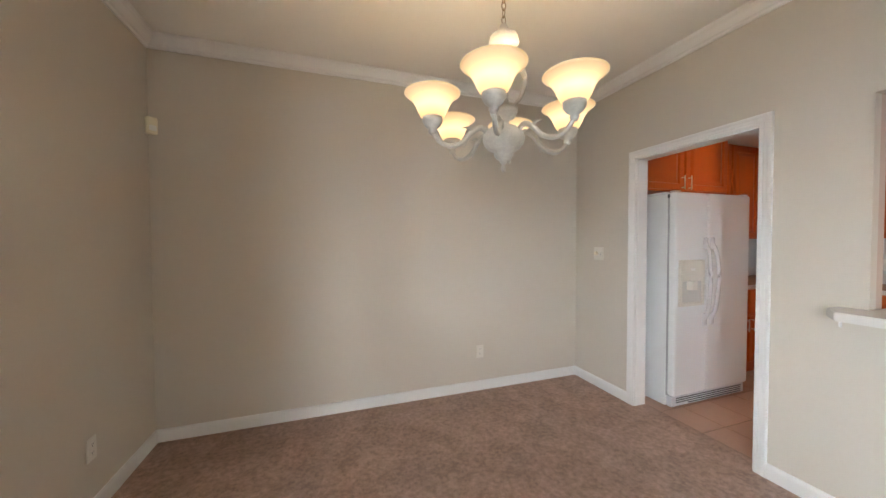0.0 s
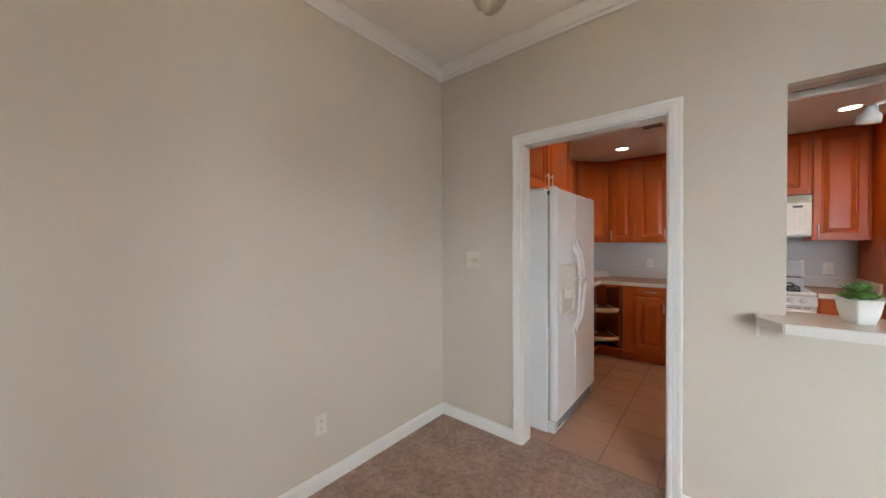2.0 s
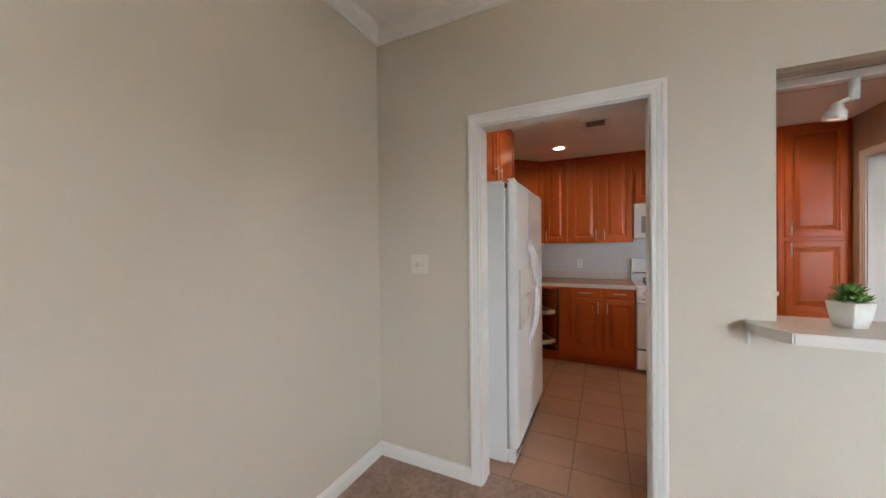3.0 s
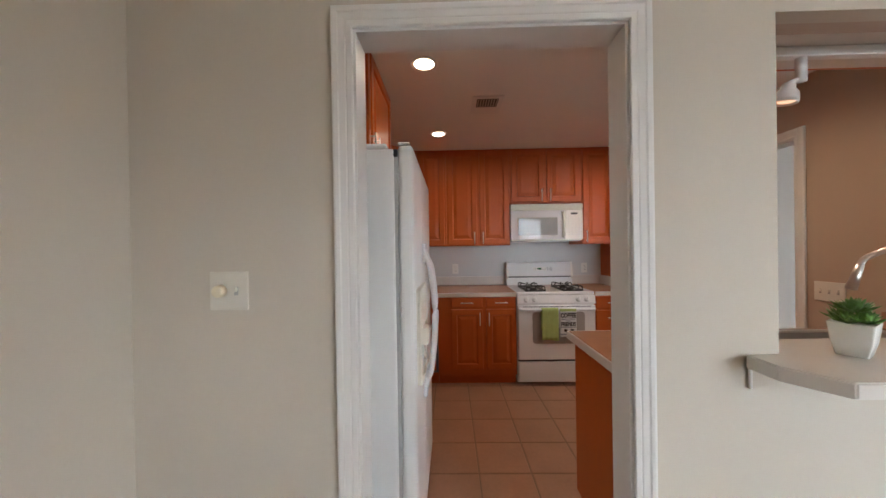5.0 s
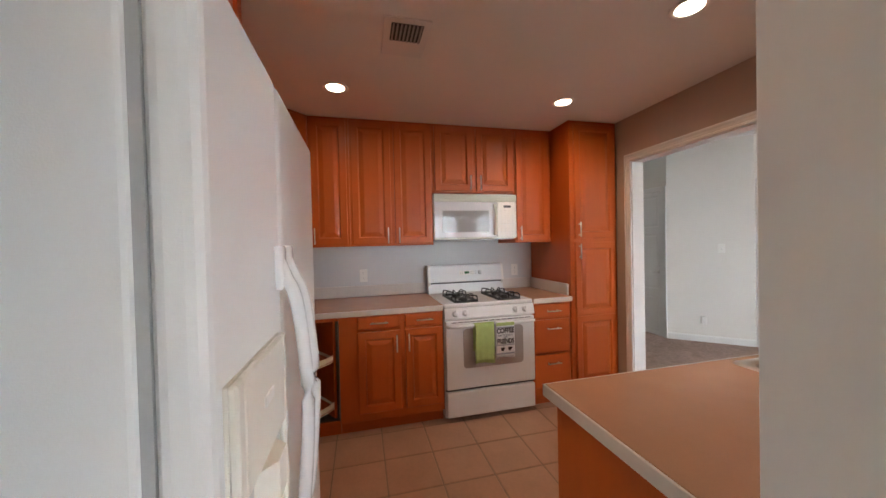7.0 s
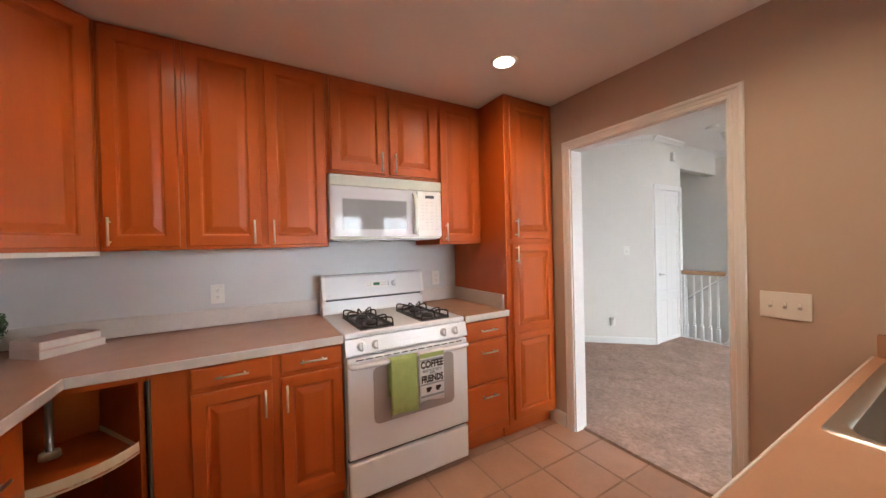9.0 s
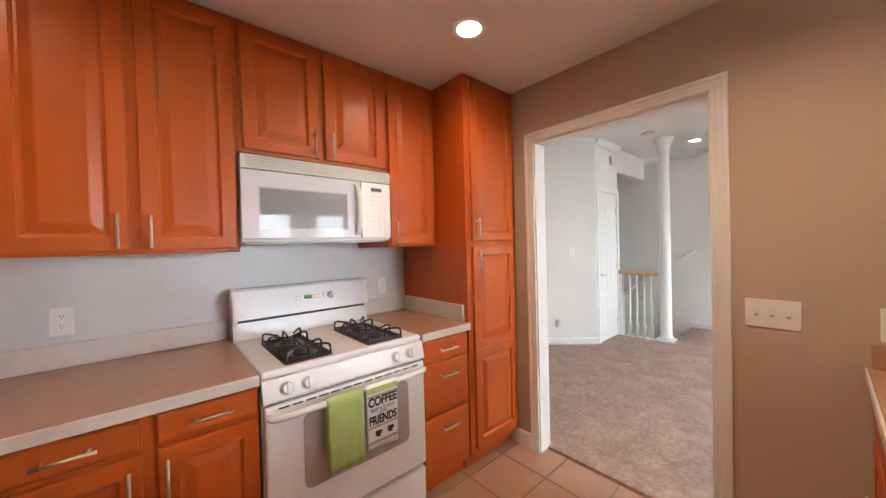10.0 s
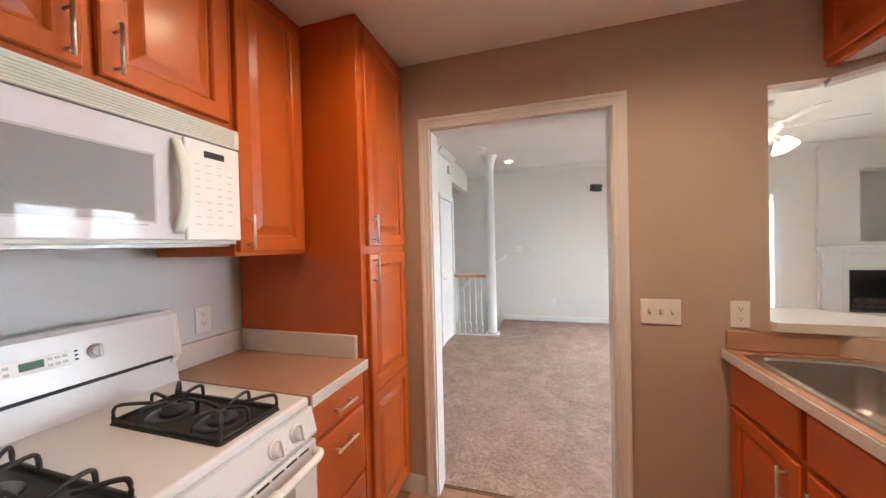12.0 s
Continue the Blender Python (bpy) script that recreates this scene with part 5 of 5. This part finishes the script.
part("handrail", boxes((5.075, 5.575, -0.03, 0.03, 0.89, 0.945, 0.012, 2)), OAK, rl, "oak handrail")
part("shoe_rail", boxes((5.085, 5.575, -0.035, 0.035, 0.0, 0.02, 0.004)), TRIM, rl)
bb = boxes((-0.018, 0.018, -0.018, 0.018, 0.02, 0.20, 0.002))
lathe(bb, [(0.012, 0.20), (0.017, 0.215), (0.011, 0.235), (0.015, 0.40), (0.012, 0.60), (0.009, 0.89)], 12)
BAL = as_mesh("baluster", bb, TRIM, False)
for i in range(5):
    part("baluster", BAL, TRIM, rl, at=pose(5.155 + i * 0.09, 0, 0))
part("newel", boxes((5.535, 5.575, -0.02, 0.02, 0.02, 0.89)), TRIM, rl)
for k in range(13):
    st = thing("stair_step", pose(4.95 + 0.25 * k, -3.80, -0.19 * (k + 1)), "carpeted step going down", "step", "stair steps")
    part("tread", boxes((0.0, 0.255, -0.545, 0.545, -0.19, 0.0, 0.01)), CARPET, st)
hr = thing("wall_handrail", pose(0, -4.35, 0), "white handrail sloping down the stair wall", "handrail")
bm = bmesh.new()
tube(bm, [(4.88, 0.06, 1.18), (5.25, 0.06, 0.93), (7.4, 0.06, -0.70)], 0.022, 10)
part("rail", bm, TRIM, hr, "", True)
for x, z in ((4.95, 1.10), (5.9, 0.41), (6.9, -0.34)):
    bm = bmesh.new()
    tube(bm, [(x, 0.002, z), (x, 0.05, z), (x, 0.06, z + 0.03)], 0.008, 8)
    part("bracket", bm, NICKEL, hr, "", True)


def panel_door(name, m, w, h, label, lever=True, flip=False):
    """A panelled door leaf with hinges and handle; local x across, -y to the viewer."""
    o = thing(name, m, label, "", "", "structure")
    bm = bmesh.new()
    cw = w / 2
    P2 = [(0.0, 0.0), (0.0, -0.034), (0.05, -0.034), (0.056, -0.031), (0.075, -0.031), (0.09, -0.033)]
    for x0, x1 in ((0, cw), (cw, w)):
        for z0, z1 in ((0.005, 0.62), (0.62, 1.50), (1.50, h)):
            rings(bm, x0, x1, z0, z1, P2)
    lf = part("leaf", bm, TRIM, o)
    hx = 0.06 if not flip else w - 0.06
    bm = bmesh.new()
    lathe(bm, [(0.026, 0.0), (0.024, 0.006), (0.010, 0.008), (0.010, 0.04)], 16)
    part("rose", bm, NICKEL, lf, "", True, pose(hx, -0.034, 0.92, 90, 0, 0))
    bm = bmesh.new()
    tube(bm, [(hx, -0.07, 0.92), (hx + (0.10 if not flip else -0.10), -0.07, 0.915)], 0.008, 8)
    part("lever", bm, NICKEL, lf, "brushed lever handle", True)
    for z in (0.22, 1.02, 1.80):
        x = w - 0.006 if not flip else 0.0
        part("hinge", boxes((x - 0.004, x + 0.012, -0.044, -0.030, z - 0.045, z + 0.045)), NICKEL, lf)
    part("casing", boxes((-0.075, -0.008, -0.052, -0.032, 0, h + 0.07, 0.004), (w + 0.012, w + 0.075, -0.052, -0.032, 0, h + 0.07, 0.004), (-0.008, w + 0.012, -0.052, -0.032, h + 0.006, h + 0.07, 0.004)), TRIM, o)
    return o


panel_door("door_3", pose(5.58 + 0.034, -2.62, 0, 0, 0, -90), 0.55, 2.035, "white panelled closet door with lever handle, closed")
panel_door("door_4", pose(7.04, -1.88 - 0.034, 0, 0, 0, 180), 0.76, 2.035, "white six-panel hall door with hinges, closed", True, True)

# fireplace
fp = thing("fireplace", pose(-0.12, -4.30, 0), "white mantel fireplace with black firebox and niche above", "fireplace")
for r in ((0.18 + 0.12 - 0.0, 0.62, -0.35, 0, 0, 1.20), (-0.62, -0.30, -0.35, 0, 0, 1.20), (-0.30, 0.30, -0.35, 0, 0.91, 1.20), (-0.30, 0.30, -0.35, 0, 0, 0.32), (-0.62, 0.62, -0.35, 0, 1.20, 1.29), (-0.62, -0.38, -0.35, 0, 1.29, 2.30), (0.18, 0.62, -0.35, 0, 1.29, 2.30), (-0.62, 0.62, -0.35, 0, 2.30, TOP - 0.001), (-0.62, 0.62, -0.40, -0.351, 0, TOP - 0.001)):
    part("chimney_breast", boxes(r), OFFWHITE, fp)
# Niche back is a darker off-white, with the recess's shade painted in.
part("niche_back", boxes((-0.38, 0.18, -0.349, -0.33, 1.29, 2.30)), mat("shaded_niche_paint", (0.60, 0.58, 0.54), 0.75, vary=0.02), fp)
for r in ((-0.298, 0.298, -0.345, -0.30, 0.322, 0.908), (-0.298, -0.28, -0.30, -0.002, 0.322, 0.908), (0.28, 0.298, -0.30, -0.002, 0.322, 0.908), (-0.28, 0.28, -0.30, -0.002, 0.322, 0.335), (-0.28, 0.28, -0.30, -0.002, 0.895, 0.908), (-0.298, 0.298, -0.002, 0.010, 0.80, 0.905)):
    part("firebox_plate", boxes(r), BLACK, fp, "black metal firebox plate")
part("mantel_shelf", boxes((-0.66, 0.66, 0.0, 0.16, 1.19, 1.24, 0.006), (-0.64, 0.64, 0.0, 0.11, 1.15, 1.19, 0.006)), TRIM, fp)
for x in (-0.60, 0.42):
    part("pilaster", boxes((x, x + 0.18, 0.0, 0.05, 0.0, 1.15, 0.005)), TRIM, fp)
part("frieze", boxes((-0.42, 0.42, 0.0, 0.035, 0.94, 1.15, 0.004)), TRIM, fp)
LOG = mat("grey_log", (0.16, 0.13, 0.11), 0.9, vary=0.3, scale=30, bump=0.6)
for i, (x, y, a) in enumerate(((-0.1, -0.14, 10), (0.08, -0.16, -14), (0.0, -0.12, 4))):
    lg = bmesh.new()
    cyl(lg, (x - 0.16, y, 0.37 + 0.045 * (i == 2) * 2), (x + 0.16, y + 0.002 * a, 0.375 + 0.045 * (i == 2) * 2), 0.04, n=10)
    part("log", lg, LOG, fp)

# ceiling fan
fn = thing("ceiling_fan", pose(2.11, -2.35, 0), "white ceiling fan with lit glass shades", "ceiling fan")
bm = bmesh.new()
lathe(bm, [(0.065, TOP - 0.001), (0.06, 2.68), (0.014, 2.665), (0.014, 2.56), (0.05, 2.555), (0.11, 2.52), (0.12, 2.46), (0.10, 2.42), (0.05, 2.40), (0.045, 2.36), (0.0, 2.35)], 28)
part("motor", bm, TRIM, fn, "", True)
for k in range(5):
    bm = bmesh.new()
    box(bm, 0.20, 0.66, -0.062, 0.062, -0.004, 0.004, 0.003)
    box(bm, 0.09, 0.24, -0.018, 0.018, -0.012, -0.004, 0.002)
    part("blade", bm, TRIM, fn, "white fan blade", at=pose(0, 0, 2.455, 9, 0, 20 + 72 * k))
for k in range(4):
    bm = bmesh.new()
    tube(bm, smooth_curve([(0.03, 0, 2.37), (0.09, 0, 2.36), (0.14, 0, 2.33)], 4), 0.010, 8)
    a = part("lamp_arm", bm, TRIM, fn, "", True, pose(0, 0, 0, 0, 0, 30 + 90 * k))
    bm = bmesh.new()
    lathe(bm, [(0.025, 0.0), (0.04, -0.03), (0.065, -0.08), (0.068, -0.10), (0.0, -0.095)], 20)
    part("lamp_shade", bm, FANLAMP, a, "lit frosted glass shade", True, pose(0.15, 0, 2.33, 0, -25, 0))

# small wall things
sp = thing("wall_speaker", pose(3.43, -4.35, 2.30, 0, 0, 180), "small black speaker high on the wall", "speaker")
part("bracket", boxes((-0.02, 0.02, -0.06, 0, -0.02, 0.02)), BLACK, sp)
part("body", boxes((-0.075, 0.075, -0.17, -0.05, -0.06, 0.055, 0.008)), BLACK, sp, at=pose(0, 0, 0, 12, 0, 22))
th = thing("thermostat", pose(4.45, -4.35, 1.27, 0, 0, 180), "small beige wall thermostat", "thermostat")
part("body", boxes((-0.05, 0.05, -0.03, 0, -0.07, 0.07, 0.006)), ALMOND, th)
plate(pose(4.66, -4.35, 1.29, 0, 0, 180), "switch", 2, "white double switch on the stair wall", "light switch")
plate(pose(4.08, -4.35, 0.36, 0, 0, 180), "outlet", 1, "white outlet low on the far wall", "outlet")
diag = math.degrees(math.atan2(0.65, 0.62))
plate(pose(5.80, -2.30, 1.24, 0, 0, diag + 180) , "switch", 1, "white switch on the diagonal wall", "light switch")
nl = thing("night_light", pose(5.93, -2.163, 0.30, 0, 0, diag + 180), "white plug-in night light in an outlet", "night light")
part("plate", boxes((-0.035, 0.035, -0.006, -0.001, -0.057, 0.057, 0.002)), PLASTIC, nl)
part("plug", boxes((-0.03, 0.02, -0.05, -0.006, -0.05, 0.05, 0.006)), PLASTIC, nl)
sm = thing("smoke_detector", pose(5.05, -2.85, TOP), "white round smoke detector on the ceiling", "smoke detector")
bm = bmesh.new()
lathe(bm, [(0.07, -0.001), (0.068, -0.025), (0.05, -0.035), (0.0, -0.036)], 24)
part("body", bm, PLASTIC, sm, "", True)
sn = thing("door_chime", pose(5.58, -3.02, 2.50, 0, 0, -90), "small white chime box above the closet door", "chime")
part("body", boxes((-0.035, 0.035, -0.04, -0.001, -0.06, 0.06, 0.006)), PLASTIC, sn)

# ---- outdoors, past the windows ----
bm = bmesh.new()
bmesh.ops.create_grid(bm, x_segments=8, y_segments=8, size=400)
for vv in bm.verts:
    vv.co.z = -2.9
solid("ground", bm, mat("winter_lawn", (0.16, 0.17, 0.07), 0.95, vary=0.2, scale=0.4, bump=0.5, bump_scale=8), "pale winter lawn round the house")
BARK = mat("grey_bark", (0.10, 0.085, 0.07), 0.95, vary=0.25, scale=14, bump=0.6)


def bare_tree(x, y, h, seed):
    o = thing("tree", pose(x, y, -2.9), "bare grey tree with many fine branches outside", "tree", "trees outside the windows")
    r = random.Random(seed)
    trunk = bmesh.new()
    tube(trunk, [(0, 0, 0), (0.05, 0.02, h * 0.25), (0.0, 0.05, h * 0.5), (0.1, 0.0, h * 0.8)], [0.20, 0.16, 0.11, 0.04], 8)
    part("trunk", trunk, BARK, o, "", True)
    crown = bmesh.new()

    def limb(p, d, ln, rad, level):
        q = p + d * ln * 0.5 + Vector((r.uniform(-1, 1), r.uniform(-1, 1), r.uniform(0, 1))) * ln * 0.08
        e = p + d * ln
        tube(crown, [p, q, e], [rad, rad * 0.75, rad * 0.5], 5)
        if level < 3:
            for _ in range(4 if level < 2 else 3):
                nd = (d + Vector((r.uniform(-1, 1), r.uniform(-1, 1), r.uniform(-0.3, 0.9))) * 0.75).normalized()
                limb(p.lerp(e, r.uniform(0.45, 1.0)), nd, ln * r.uniform(0.5, 0.7), rad * 0.5, level + 1)

    for k in range(8):
        a = k * 2.4 + r.uniform(-0.3, 0.3)
        z = h * (0.35 + 0.055 * k)
        limb(Vector((0.03, 0.03, z)), Vector((math.cos(a), math.sin(a), r.uniform(0.4, 0.9))).normalized(), h * 0.26, 0.036, 1)
    part("branches", crown, BARK, o)
    return o


for i, (x, y, h) in enumerate(((-9.0, -3.5, 5.7), (-9.4, 1.2, 7.2), (-9.2, -6.6, 5.9))):
    bare_tree(x, y, h, 20 + i)
# ---- floor tiles of the kitchen ----
P = 0.315
tm = bmesh.new()
box(tm, -P / 2 + 0.0045, P / 2 - 0.0045, -P / 2 + 0.0045, P / 2 - 0.0045, -0.004, 0.0, 0.0025)
TM = as_mesh("tile", tm, TILE)
for i in range(10):
    for j in range(11):
        x, y = 2.785 + P * (i + 0.5), -0.13 + P * (j + 0.5)
        if y > 3.3 or x > 5.75 or (x < 2.95 and y < 1.5):
            continue
        if x - P / 2 < 2.85 or y - P / 2 < -0.08:
            bm = boxes((max(-P / 2 + 0.004, 2.856 - x), P / 2 - 0.004, max(-P / 2 + 0.004, -0.072 - y), P / 2 - 0.004, -0.004, 0.0, 0.002))
            part("tile", bm, TILE, kitchen_floor, at=pose(x, y, 0.0))
        else:
            part("tile", TM, TILE, kitchen_floor, at=pose(x, y, 0.0))
